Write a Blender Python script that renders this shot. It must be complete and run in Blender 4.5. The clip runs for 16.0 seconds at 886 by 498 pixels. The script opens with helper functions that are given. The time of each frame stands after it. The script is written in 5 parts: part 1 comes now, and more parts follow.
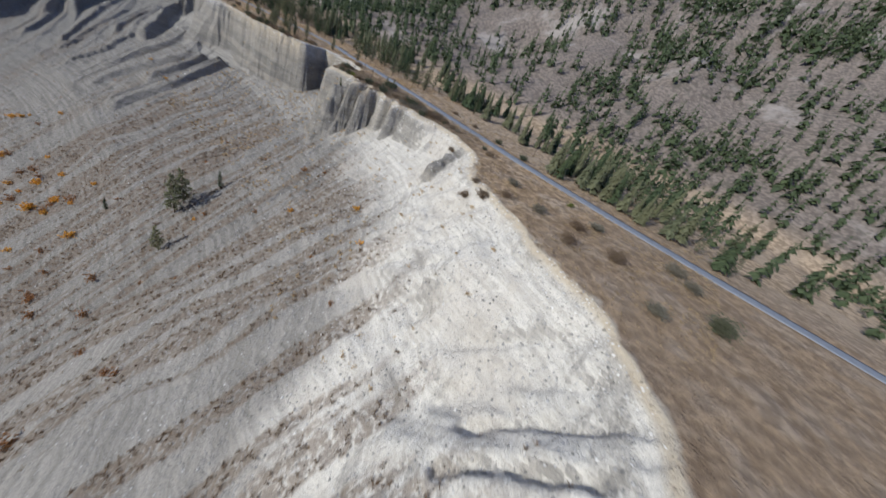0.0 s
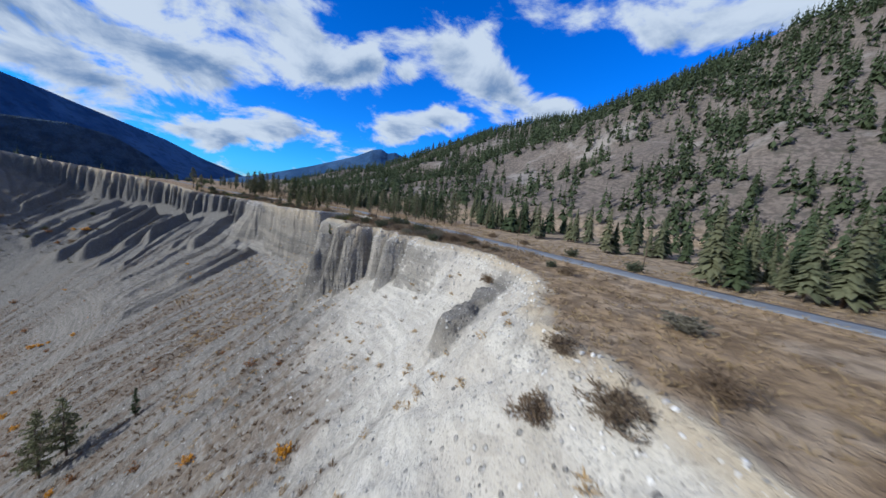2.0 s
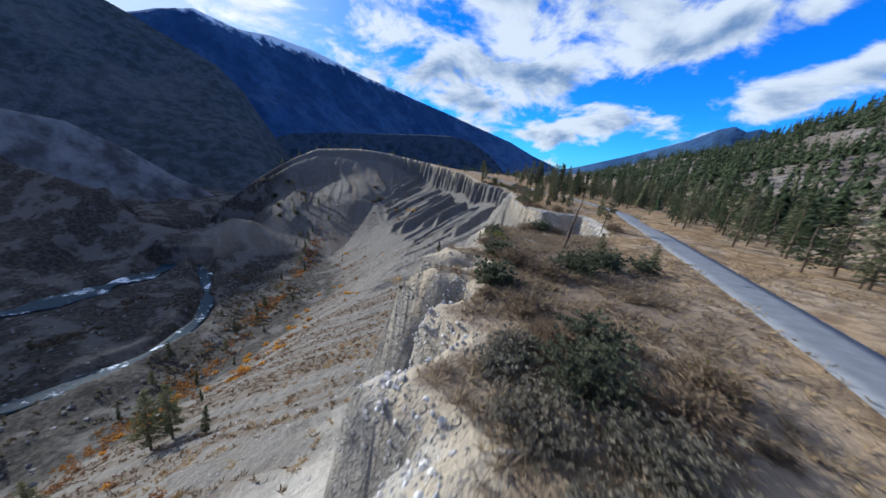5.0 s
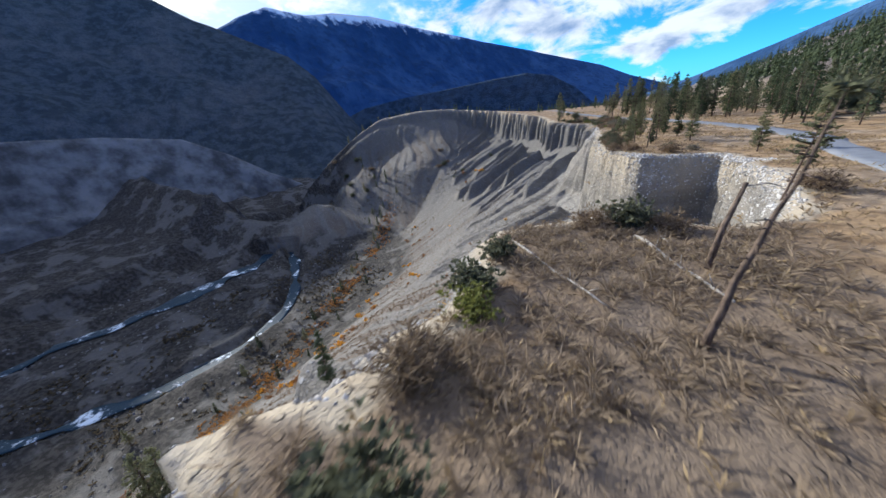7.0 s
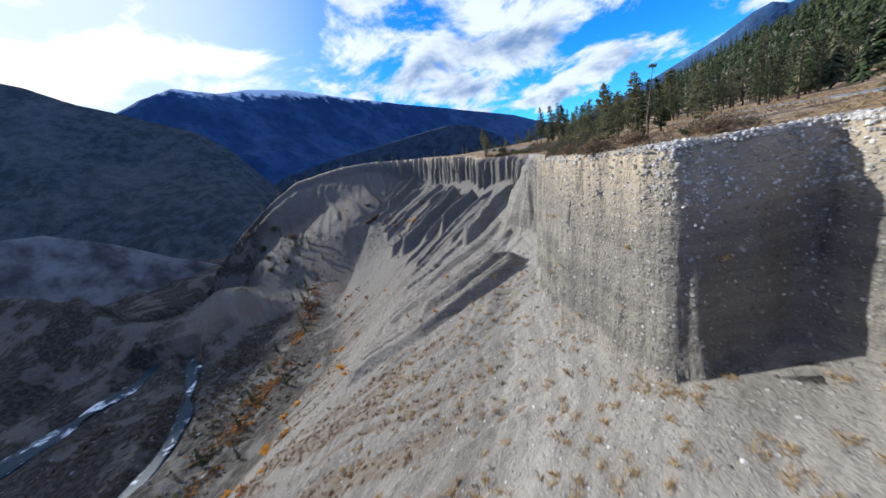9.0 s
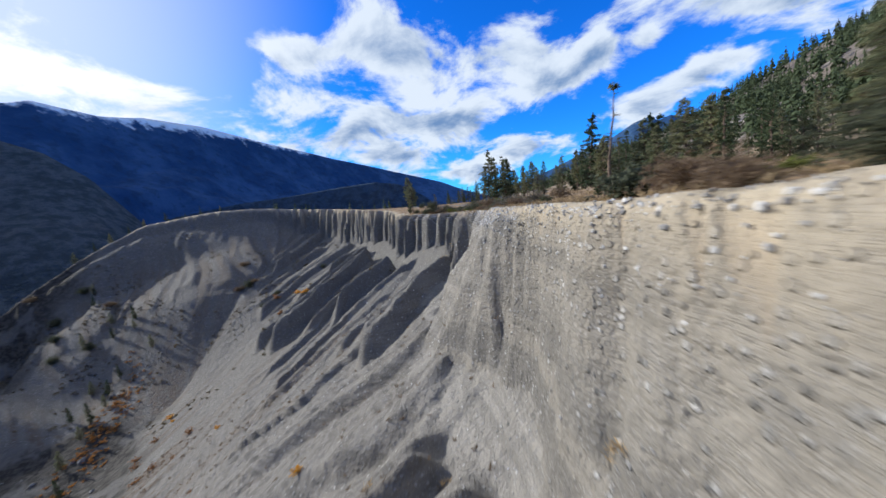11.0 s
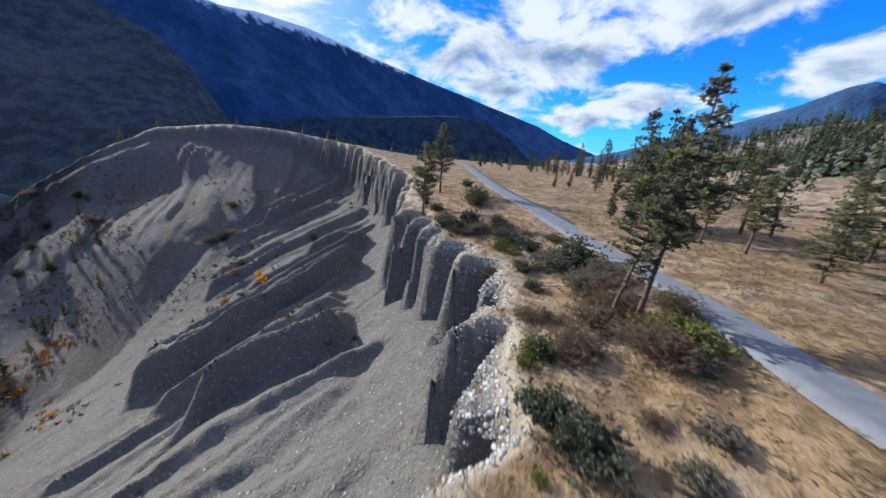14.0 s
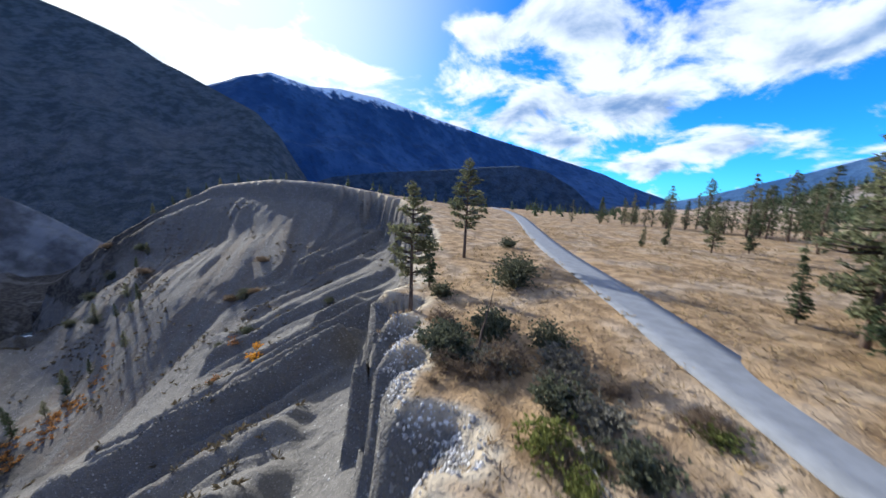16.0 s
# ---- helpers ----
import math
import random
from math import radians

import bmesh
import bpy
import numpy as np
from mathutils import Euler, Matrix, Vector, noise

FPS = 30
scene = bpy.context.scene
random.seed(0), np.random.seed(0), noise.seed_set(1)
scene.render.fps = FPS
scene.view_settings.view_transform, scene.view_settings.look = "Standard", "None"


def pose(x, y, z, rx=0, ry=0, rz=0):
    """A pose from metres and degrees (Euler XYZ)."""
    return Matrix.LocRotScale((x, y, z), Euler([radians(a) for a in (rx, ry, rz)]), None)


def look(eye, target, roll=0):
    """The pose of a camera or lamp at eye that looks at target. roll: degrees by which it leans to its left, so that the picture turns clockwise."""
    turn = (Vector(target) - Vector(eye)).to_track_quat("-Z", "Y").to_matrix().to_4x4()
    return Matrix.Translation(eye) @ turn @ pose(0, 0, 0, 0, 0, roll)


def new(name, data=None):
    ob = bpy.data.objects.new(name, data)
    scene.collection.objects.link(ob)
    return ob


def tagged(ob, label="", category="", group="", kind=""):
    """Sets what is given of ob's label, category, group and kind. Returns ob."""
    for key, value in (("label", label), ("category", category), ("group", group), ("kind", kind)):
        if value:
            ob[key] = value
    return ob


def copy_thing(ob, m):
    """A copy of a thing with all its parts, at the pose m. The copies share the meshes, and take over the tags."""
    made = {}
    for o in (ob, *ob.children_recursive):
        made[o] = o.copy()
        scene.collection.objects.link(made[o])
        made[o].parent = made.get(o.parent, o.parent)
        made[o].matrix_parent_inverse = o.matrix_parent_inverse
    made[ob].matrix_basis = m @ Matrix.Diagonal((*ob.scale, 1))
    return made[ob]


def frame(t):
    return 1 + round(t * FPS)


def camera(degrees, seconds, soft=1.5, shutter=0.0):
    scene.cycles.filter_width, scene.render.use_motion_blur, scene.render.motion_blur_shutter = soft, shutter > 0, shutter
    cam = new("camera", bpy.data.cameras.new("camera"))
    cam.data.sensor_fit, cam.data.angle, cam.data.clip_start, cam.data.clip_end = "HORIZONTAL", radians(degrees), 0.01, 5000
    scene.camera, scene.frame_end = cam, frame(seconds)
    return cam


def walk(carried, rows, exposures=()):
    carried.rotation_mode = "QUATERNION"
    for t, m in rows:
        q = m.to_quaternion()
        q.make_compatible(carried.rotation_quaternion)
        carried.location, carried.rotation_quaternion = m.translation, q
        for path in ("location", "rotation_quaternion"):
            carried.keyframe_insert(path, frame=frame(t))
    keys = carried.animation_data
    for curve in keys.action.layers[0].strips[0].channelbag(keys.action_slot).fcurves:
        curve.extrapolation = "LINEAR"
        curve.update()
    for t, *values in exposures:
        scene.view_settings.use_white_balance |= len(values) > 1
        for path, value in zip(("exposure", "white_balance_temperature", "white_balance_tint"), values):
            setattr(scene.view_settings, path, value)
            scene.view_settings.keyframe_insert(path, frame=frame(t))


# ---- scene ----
cam = camera(108.9, 16.0, 1.5, 0.3)
METRES, EYE, TILT, LEAN, TURN = 360.0, 21.98, -33.21, -20.07, -45.71
ROWS = [
    (0.0, 0.0, 0.0, 0.0, -0.0, 0.0, 0.0),
    (0.5, 0.0085, 0.0359, 0.0005, 4.04, 10.05, -0.52),
    (1.0, 0.0124, 0.0723, 0.0069, 7.04, 18.41, 1.57),
    (1.5, 0.013, 0.1068, 0.0193, 9.96, 24.18, 5.08),
    (2.0, 0.0127, 0.1385, 0.0351, 13.72, 27.59, 7.39),
    (2.5, 0.0126, 0.1665, 0.0511, 19.06, 29.53, 6.27),
    (3.0, 0.0126, 0.1928, 0.0681, 25.82, 30.25, 1.82),
    (3.5, 0.0112, 0.2178, 0.0857, 33.23, 29.89, -4.66),
    (4.0, 0.0079, 0.2411, 0.1032, 41.06, 28.27, -12.13),
    (4.5, 0.0028, 0.2608, 0.1202, 48.53, 25.1, -18.95),
    (5.0, -0.0053, 0.2786, 0.1388, 56.46, 19.68, -24.26),
    (7.5, -0.0725, 0.3342, 0.1995, 76.17, 3.91, -20.69),
    (8.0, -0.0932, 0.3427, 0.2078, 73.54, 6.65, -15.78),
    (8.5, -0.1175, 0.3522, 0.2162, 70.39, 10.78, -11.83),
    (9.0, -0.1441, 0.3651, 0.2273, 67.75, 15.71, -10.34),
    (9.5, -0.1725, 0.3799, 0.241, 65.21, 20.96, -10.8),
    (10.0, -0.2047, 0.396, 0.26, 62.18, 25.9, -10.79),
    (12.5, -0.3665, 0.4831, 0.4019, 46.6, 29.81, -4.13),
    (13.0, -0.3818, 0.4984, 0.4292, 49.45, 26.85, -14.34),
    (13.5, -0.3974, 0.5112, 0.4539, 55.23, 21.74, -22.49),
    (14.0, -0.4153, 0.522, 0.4752, 61.39, 15.9, -25.07),
    (14.5, -0.4318, 0.5312, 0.4899, 65.57, 12.31, -22.53),
    (15.0, -0.4463, 0.5376, 0.4999, 67.08, 13.26, -19.63),
    (15.5, -0.4613, 0.5448, 0.5093, 68.78, 16.92, -21.36),
    (16.0, -0.4758, 0.5516, 0.5205, 72.36, 19.5, -29.36),
]
walk(cam, [(t, pose(0, 0, EYE, TILT, LEAN, TURN) @ pose(METRES * x, METRES * y, METRES * z, 90 + pitch, roll, yaw)) for t, x, y, z, yaw, pitch, roll in ROWS], exposures=[(0.0, 0.1, 5900, 8), (1.0, 0.08, 5850, 8), (2.0, 0.02, 5720, 7), (3.0, 0.0, 5720, 7), (4.5, 0.14, 5720, 7), (5.0, 0.28, 5800, 7), (7.5, 0.66, 6050, 8), (8.0, 0.66, 6050, 8), (8.5, 0.66, 6100, 8), (9.0, 0.56, 6050, 8), (10.0, 0.45, 6050, 8), (12.5, 0.25, 6050, 8), (13.5, 0.32, 6050, 8), (14.5, 0.54, 6100, 8), (15.5, 0.52, 6050, 8), (16.0, 0.74, 6050, 8)])

# ---- light: low autumn sun from across the valley, broken cloud ----
SUN_AZ, SUN_EL = radians(-77), radians(25.2)
TO_SUN = Vector((math.sin(SUN_AZ) * math.cos(SUN_EL), math.cos(SUN_AZ) * math.cos(SUN_EL), math.sin(SUN_EL)))
sun = new("sun", bpy.data.lights.new("sun", "SUN"))
sun.data.energy, sun.data.angle, sun.data.color = 4.9, radians(0.6), (1.0, 0.95, 0.88)
sun.matrix_world = look((-400, 80, 300), Vector((-400, 80, 300)) - TO_SUN)


class Nodes:
    """A short way to write node trees."""

    def __init__(self, tree):
        self.tree = tree
        tree.nodes.clear()

    def add(self, kind, **values):
        node = self.tree.nodes.new(kind)
        for key, value in values.items():
            self.put(value, node.inputs[key])
        return node

    def put(self, value, socket):
        if isinstance(value, bpy.types.NodeSocket):
            self.tree.links.new(value, socket)
        elif isinstance(value, bpy.types.Node):
            self.tree.links.new(value.outputs[0], socket)
        else:
            socket.default_value = value

    def math(self, op, a, b=0.0, c=0.0, clamp=False):
        node = self.tree.nodes.new("ShaderNodeMath")
        node.operation, node.use_clamp = op, clamp
        for value, socket in zip((a, b, c), node.inputs):
            self.put(value, socket)
        return node.outputs[0]

    def mix(self, fac, a, b, mode="MIX"):
        node = self.tree.nodes.new("ShaderNodeMix")
        node.data_type, node.blend_type = "RGBA", mode
        self.put(fac, node.inputs[0]), self.put(a, node.inputs[6]), self.put(b, node.inputs[7])
        return node.outputs[2]

    def noise(self, vector, scale, detail=4.0, rough=0.55, distort=0.0):
        node = self.tree.nodes.new("ShaderNodeTexNoise")
        self.put(vector, node.inputs["Vector"])
        for key, value in (("Scale", scale), ("Detail", detail), ("Roughness", rough), ("Distortion", distort)):
            node.inputs[key].default_value = value
        return node.outputs[0]

    def step(self, value, low, high):
        node = self.tree.nodes.new("ShaderNodeMapRange")
        node.interpolation_type = "SMOOTHSTEP"
        self.put(value, node.inputs[0])
        node.inputs[1].default_value, node.inputs[2].default_value = low, high
        return node.outputs[0]

    def scaled(self, vector, sx, sy, sz, at=(0, 0, 0)):
        node = self.tree.nodes.new("ShaderNodeMapping")
        self.put(vector, node.inputs[0])
        node.inputs["Scale"].default_value, node.inputs["Location"].default_value = (sx, sy, sz), at
        return node.outputs[0]


def rgb(r, g, b):
    return (r, g, b, 1.0)


world = bpy.data.worlds.new("sky")
scene.world = world
world.use_nodes = True
w = Nodes(world.node_tree)
where = w.add("ShaderNodeTexCoord").outputs["Generated"]
sky = w.add("ShaderNodeTexSky")
sky.sky_type, sky.sun_disc, sky.sun_elevation, sky.sun_rotation = "NISHITA", False, SUN_EL, SUN_AZ
sky.altitude, sky.air_density, sky.dust_density, sky.ozone_density = 600.0, 1.0, 0.4, 2.5
blue = w.mix(1.0, w.add("ShaderNodeHueSaturation", Saturation=1.25, Value=1.0, Color=sky.outputs[0]).outputs[0], rgb(0.38, 1.40, 2.80), "MULTIPLY")
split = w.add("ShaderNodeSeparateXYZ", Vector=where)
height = w.math("MAXIMUM", w.math("ADD", split.outputs[2], 0.34), 0.1)
plan = w.add("ShaderNodeCombineXYZ", X=w.math("DIVIDE", split.outputs[0], height), Y=w.math("DIVIDE", split.outputs[1], height)).outputs[0]
azimuth = w.math("MULTIPLY", w.math("ARCTAN2", split.outputs[0], split.outputs[1]), 57.2958)
elevation = w.math("MULTIPLY", w.math("ARCSINE", split.outputs[2]), 57.2958)
# heaps of cumulus over the valley: azimuth, elevation, half width and half height in degrees
CLOUDS = [(-17, 16.5, 12, 4.2), (1, 16.0, 10, 3.8), (-9, 27, 9, 4.5), (10, 25, 9, 4), (-41, 18.5, 9, 3.4), (-26, 25.5, 6, 3), (15, 9.5, 6, 2.1), (2, 6.5, 9, 2.0), (-9, 10.5, 6, 1.8), (38, 23.5, 4.5, 4), (46, 19.5, 7, 3.2),
          (55, 16.5, 5, 2), (24, 20.5, 2.6, 2), (30, 20, 2.6, 2), (30, 12.3, 4, 1.7), (36.5, 14.3, 4, 2.1), (18.5, 18.5, 4.5, 2.3), (-58, 18, 10, 3), (-75, 24, 12, 6), (75, 26, 10, 4)]
heap, under = 0.0, 0.0
for a0, e0, wide, tall in CLOUDS:
    u = w.math("DIVIDE", w.math("SUBTRACT", azimuth, a0), wide)
    v = w.math("DIVIDE", w.math("SUBTRACT", elevation, e0), tall)
    g = w.math("EXPONENT", w.math("MULTIPLY", w.math("ADD", w.math("MULTIPLY", u, u), w.math("MULTIPLY", v, v)), -1.0))
    heap = w.math("ADD", heap, g)
    under = w.math("SUBTRACT", under, w.math("MULTIPLY", g, v))
high_up = w.step(elevation, 26.0, 40.0)
heap = w.math("ADD", w.math("MINIMUM", heap, 1.0), w.math("MULTIPLY", high_up, 0.5))
CLOUD_AT = (3.1, 7.4, 0)
big = w.noise(w.scaled(plan, 1, 1, 1, CLOUD_AT), 2.9, 10.0, 0.6, 0.3)
lit = w.noise(w.scaled(plan, 1, 1, 1, (CLOUD_AT[0] - 0.06, CLOUD_AT[1] + 0.02, 0)), 2.9, 10.0, 0.6, 0.3)
dense = w.math("ADD", big, w.math("MULTIPLY", w.math("SUBTRACT", heap, 0.48), 0.25))
cover = w.step(dense, 0.43, 0.57)
core = w.step(w.math("ADD", w.math("ADD", dense, w.math("MULTIPLY", under, 0.24)), w.math("MULTIPLY", w.math("SUBTRACT", lit, big), 1.3)), 0.50, 0.90)
near_sun = w.add("ShaderNodeVectorMath")
near_sun.operation = "DOT_PRODUCT"
w.put(where, near_sun.inputs[0])
near_sun.inputs[1].default_value = TO_SUN
halo = w.math("MULTIPLY", w.math("POWER", w.step(near_sun.outputs["Value"], 0.52, 1.02), 1.6), 0.97)
cloud = w.mix(core, rgb(8.9, 9.5, 10.4), rgb(2.0, 3.3, 5.8))
cloud = w.mix(halo, cloud, rgb(14.0, 13.6, 13.0))
blue = w.mix(halo, blue, rgb(9.0, 9.5, 10.0))
w.add("ShaderNodeOutputWorld", Surface=w.add("ShaderNodeBackground", Color=w.mix(cover, blue, cloud), Strength=0.07).outputs[0])


# ---- shape of the land ----
def hashed(ix, iy, seed):
    h = (ix.astype(np.int64) * 374761393 + iy.astype(np.int64) * 668265263 + seed * 1442695041) & 0x7FFFFFFF
    h = ((h ^ (h >> 13)) * 1274126177) & 0x7FFFFFFF
    return ((h ^ (h >> 16)) & 0xFFFF) / 65535.0


def smooth_noise(x, y, seed=0):
    """Value noise, -1 to 1."""
    ix, iy = np.floor(x), np.floor(y)
    fx, fy = x - ix, y - iy
    fx, fy = fx * fx * (3 - 2 * fx), fy * fy * (3 - 2 * fy)
    a, b = hashed(ix, iy, seed), hashed(ix + 1, iy, seed)
    c, d = hashed(ix, iy + 1, seed), hashed(ix + 1, iy + 1, seed)
    return 2 * (a + (b - a) * fx + (c - a) * fy + (a - b - c + d) * fx * fy) - 1


def fbm(x, y, octaves=4, seed=0, gain=0.5):
    total, size = 0.0, 1.0
    for k in range(octaves):
        total = total + size * smooth_noise(x * 2 ** k + 17.3 * k, y * 2 ** k - 9.1 * k, seed + k)
        size *= gain
    return total


def ridged(x, y, octaves=3, seed=0):
    """0 in the gullies, 1 on the crests."""
    total, size, norm = 0.0, 1.0, 0.0
    for k in range(octaves):
        total = total + size * (1 - np.abs(smooth_noise(x * 2 ** k + 5.7 * k, y * 2 ** k + 3.3 * k, seed + k)))
        norm += size
        size *= 0.45
    return total / norm


def ease(x, low, high):
    k = np.clip((x - low) / (high - low), 0, 1)
    return k * k * (3 - 2 * k)


RIM = [(-60, -160), (-30, -70), (5, -30), (26, -13), (37, -9), (46, -1), (49, 8), (54, 22), (58, 31), (65, 40), (74, 48), (81, 57), (83.5, 66), (82, 75), (80.5, 84), (79.4, 94),
       (78.6, 105), (78.4, 114), (78.6, 120), (77.8, 124), (76, 128.5), (79.6, 132), (84, 134.1), (88, 134.7), (93, 134.5), (98, 139), (100.5, 150), (101.3, 159), (99.6, 164.2), (103.8, 166.4), (104.2, 168.2), (101.8, 170.2), (100.3, 172.8), (101, 175.6), (98, 176.4),
       (92, 174.7), (90.2, 174.3), (89.2, 174.7), (87.5, 176.2), (84, 182), (81.5, 190), (80, 206), (80, 226), (79, 240), (77.5, 252), (77, 262), (76.8, 270), (76.5, 278), (76, 285), (74.5, 290.5), (73.2, 297),
       (71, 303), (69.5, 310), (69, 318), (67, 325), (63, 329.5), (57.5, 334), (52, 340), (48, 347), (42, 358), (33, 375), (22, 392), (6, 410), (-12, 428), (-28, 444), (-44, 454), (-62, 456),
       (-84, 449), (-103, 441), (-124, 437), (-148, 435), (-172, 428), (-188, 414), (-200, 398), (-216, 380), (-245, 362), (-300, 345), (-600, 320)]
SPINE = [(-60, -160), (-25, -80), (35, -22), (52, 15), (66, 40), (80, 65), (82, 100), (86, 150), (83, 200), (79, 250), (73, 295), (54, 332), (6, 410), (-30, 446), (-60, 458),
         (-90, 447), (-125, 438), (-170, 430), (-200, 398), (-245, 362), (-300, 345), (-600, 320)]


def rounded(points, times):
    """Chaikin's corner cutting."""
    p = np.array(points, float)
    for _ in range(times):
        q = np.empty((2 * len(p) - 2, 2))
        q[0::2], q[1::2] = 0.75 * p[:-1] + 0.25 * p[1:], 0.25 * p[:-1] + 0.75 * p[1:]
        p = np.vstack([p[:1], q, p[-1:]])
    return p


def from_line(x, y, line):
    """Distance to a line of points, positive on its left, and the way along it."""
    best = np.full(x.shape, 1e9)
    along, side = np.zeros(x.shape), np.ones(x.shape)
    run = 0.0
    for (ax, ay), (bx, by) in zip(line[:-1], line[1:]):
        ux, uy = bx - ax, by - ay
        size = math.hypot(ux, uy)
        k = np.clip(((x - ax) * ux + (y - ay) * uy) / size ** 2, 0, 1)
        dx, dy = x - ax - k * ux, y - ay - k * uy
        d = np.hypot(dx, dy)
        # a little past the ends counts less, so that the side is told by the nearest edge's own line
        cross = ux * (y - ay) - uy * (x - ax)
        off = d - 1e-4 * np.abs(cross) / size
        near = off < best
        best = np.where(near, off, best)
        along = np.where(near, run + k * size, along)
        side = np.where(near, np.sign(cross), side)
        run += size
    return best * side, along


RIM_LINE, SPINE_LINE = rounded(RIM, 1), rounded(SPINE, 3)
ROAD = [(84, -260), (92, -120), (95.5, -60), (95.5, -32), (94.5, -12), (94.3, 7), (94.6, 25), (95.2, 43), (97.5, 61), (100.2, 83), (103.3, 99), (106.4, 119), (109.3, 140), (113, 165), (115.5, 185), (115.8, 202),
        (113.5, 222), (109, 243), (104, 262), (98.5, 280), (93.5, 295), (89, 306), (86.4, 319), (81.5, 331), (76.5, 341), (69.6, 357), (58.2, 380), (46, 412), (32, 449), (12, 495), (-16, 560), (-56, 650)]
ROAD_LINE = rounded(ROAD, 3)
RIVER_A = [(-560, 470), (-420, 400), (-320, 365), (-241, 348), (-197, 283), (-181, 220), (-189, 163), (-200, 120), (-190, 40), (-200, -60), (-230, -220)]
RIVER_B = [(-206, 300), (-150, 262), (-108, 228), (-88, 195), (-86, 150), (-107, 114), (-150, 60), (-190, 20)]
RIVER_A_LINE, RIVER_B_LINE = rounded(RIVER_A, 3), rounded(RIVER_B, 3)
FLOOR_Z = -97.0


def land(x, y):
    """The land's height, and how far it is grassy, gravelly, or rough valley ground."""
    shape = x.shape
    x, y = x.ravel(), y.ravel()
    near = (x > -560) & (x < 170) & (y > -170) & (y < 620)
    d, D, s = np.full(x.shape, -60.0), np.full(x.shape, -60.0), np.zeros(x.shape)
    d[near], _ = from_line(x[near], y[near], RIM_LINE)
    D[near], s[near] = from_line(x[near], y[near], SPINE_LINE)
    out = ~near & (x < 60)
    d[out] = D[out] = 150.0
    # flutes and buttresses cut the rim in plan, so that they run straight down the face
    tall = ease(y, 78, 92)
    bay = ease(y, 136, 150) * (1 - ease(y, 205, 225))
    flute = tall * (1 - 0.5 * bay) * (1 + 1.1 * (1 - ease(y, 128, 140)) + 0.5 * ease(y, 295, 305)) * (3.2 * (ridged(x / 7.0, y / 7.0, 3, 11) - 0.62) + 1.0 * fbm(x / 14, y / 14, 2, 21)) + (0.55 + 0.15 * bay) * fbm(x / 2.6, y / 2.6, 3, 5) + bay * (0.8 * fbm(x / 8, y / 8, 2, 7) + 1.5 * (ridged(x / 3.4, y / 3.4, 2, 8) - 0.6)) + (1 - tall) * (2.2 * fbm(x / 11, y / 11, 2, 25) + 1.6 * (ridged(x / 6.0, y / 6.0, 2, 27) - 0.6))
    flute = flute * (1 - 0.85 * ease(y, 111, 118) * (1 - ease(y, 133, 140)))
    flute = flute + 1.1 * (ridged(x / 4.0, y / 4.0, 2, 8) - 0.6) * ease(y, 122, 128) * (1 - ease(y, 136, 142))
    soft = ease(-x, 52, 105) * ease(y, 330, 380)
    u = s / 7.5 + 0.25 * fbm(x / 12, y / 12, 2, 15)
    f = u - np.floor(u)
    notch = np.where(f < 0.22, f / 0.22, (1 - f) / 0.78) * (0.35 + 0.65 * hashed(np.floor(u), 0 * u + 5, 17))
    flute = flute + 5.2 * (notch - 0.35) * (1.45 * ease(y, 82, 89) * (1 - ease(y, 110, 116)) + ease(y, 272, 282))
    flute = flute * (1 - 0.8 * soft)
    far_flute = 3.0 * (1 - 0.7 * ease(-x, 50, 100)) * ease(y, 330, 370) * (ridged(s / 9.0, 0.3 + 0 * s, 2, 31) - 0.6)
    d = d - (flute + far_flute) * ease(D, -16, -4) * ease(d, -4, 1.5)
    # the foot of the cliff: a slope of debris
    ys = [-200, 60, 90, 130, 173, 230, 262, 285, 310, 340, 420, 520]
    top = np.interp(y, ys, [-7, -7, -7, -16, -25, -24, -20, -15.5, -17, -19, -20, -14])
    lean = np.interp(y, ys, [.62, .66, .7, .56, .47, .49, .53, .57, .56, .54, .55, .6])
    top = top + 12 * ease(-x, 35, 95) * ease(y, 330, 385)
    lean = lean - 0.075 * ease(-x, 15, 70) * ease(y, 340, 380)
    Dp = np.maximum(D, 0)
    slope = top - lean * np.minimum(Dp, 70) - 0.78 * np.maximum(Dp - 70, 0) + 0.35 * np.minimum(-D, 14) * (D < 0)
    fins = ease(y, 185, 235) * (1 - 0.35 * ease(y, 360, 430)) * ease(D, 0, 10) * (1 - ease(D, 80, 105)) * (1 - 0.65 * soft)
    turned = ease(y, 45, 115)
    skew = turned * (s + 0.25 * D) + (1 - turned) * (y + 0.12 * x + 185) + 5 * fbm(x / 30, y / 30, 2, 3)
    for wide, tallest, seed in ((17.0, 11.8 - 1.0 * ease(y, 255, 300) - 1.5 * ease(y, 340, 400), 41), (8.3, 3.6, 43), (4.1, 0.7, 44)):
        u = skew / wide + 0.30 * fbm(x / (2.4 * wide), y / (2.4 * wide), 2, seed, 0.3)
        cell = np.floor(u)
        f = u - cell
        saw = np.where(f < 0.17, f / 0.17, (1 - f) / 0.83)
        h1, h2, h3 = hashed(cell, cell * 0 + 1, seed), hashed(cell, cell * 0 + 2, seed), hashed(cell, cell * 0 + 3, seed)
        start, stop = 1 + 14 * h2, 26 + 46 * h3
        slope = slope + (0.12 + 0.88 * fins) * tallest * np.interp(y, [185, 250, 300], [.6, .6, .9]) * (0.15 + 0.85 * h1) * saw * ease(D, start, start + 5) * (1 - ease(D, stop, stop + 3 + 5 * h2))
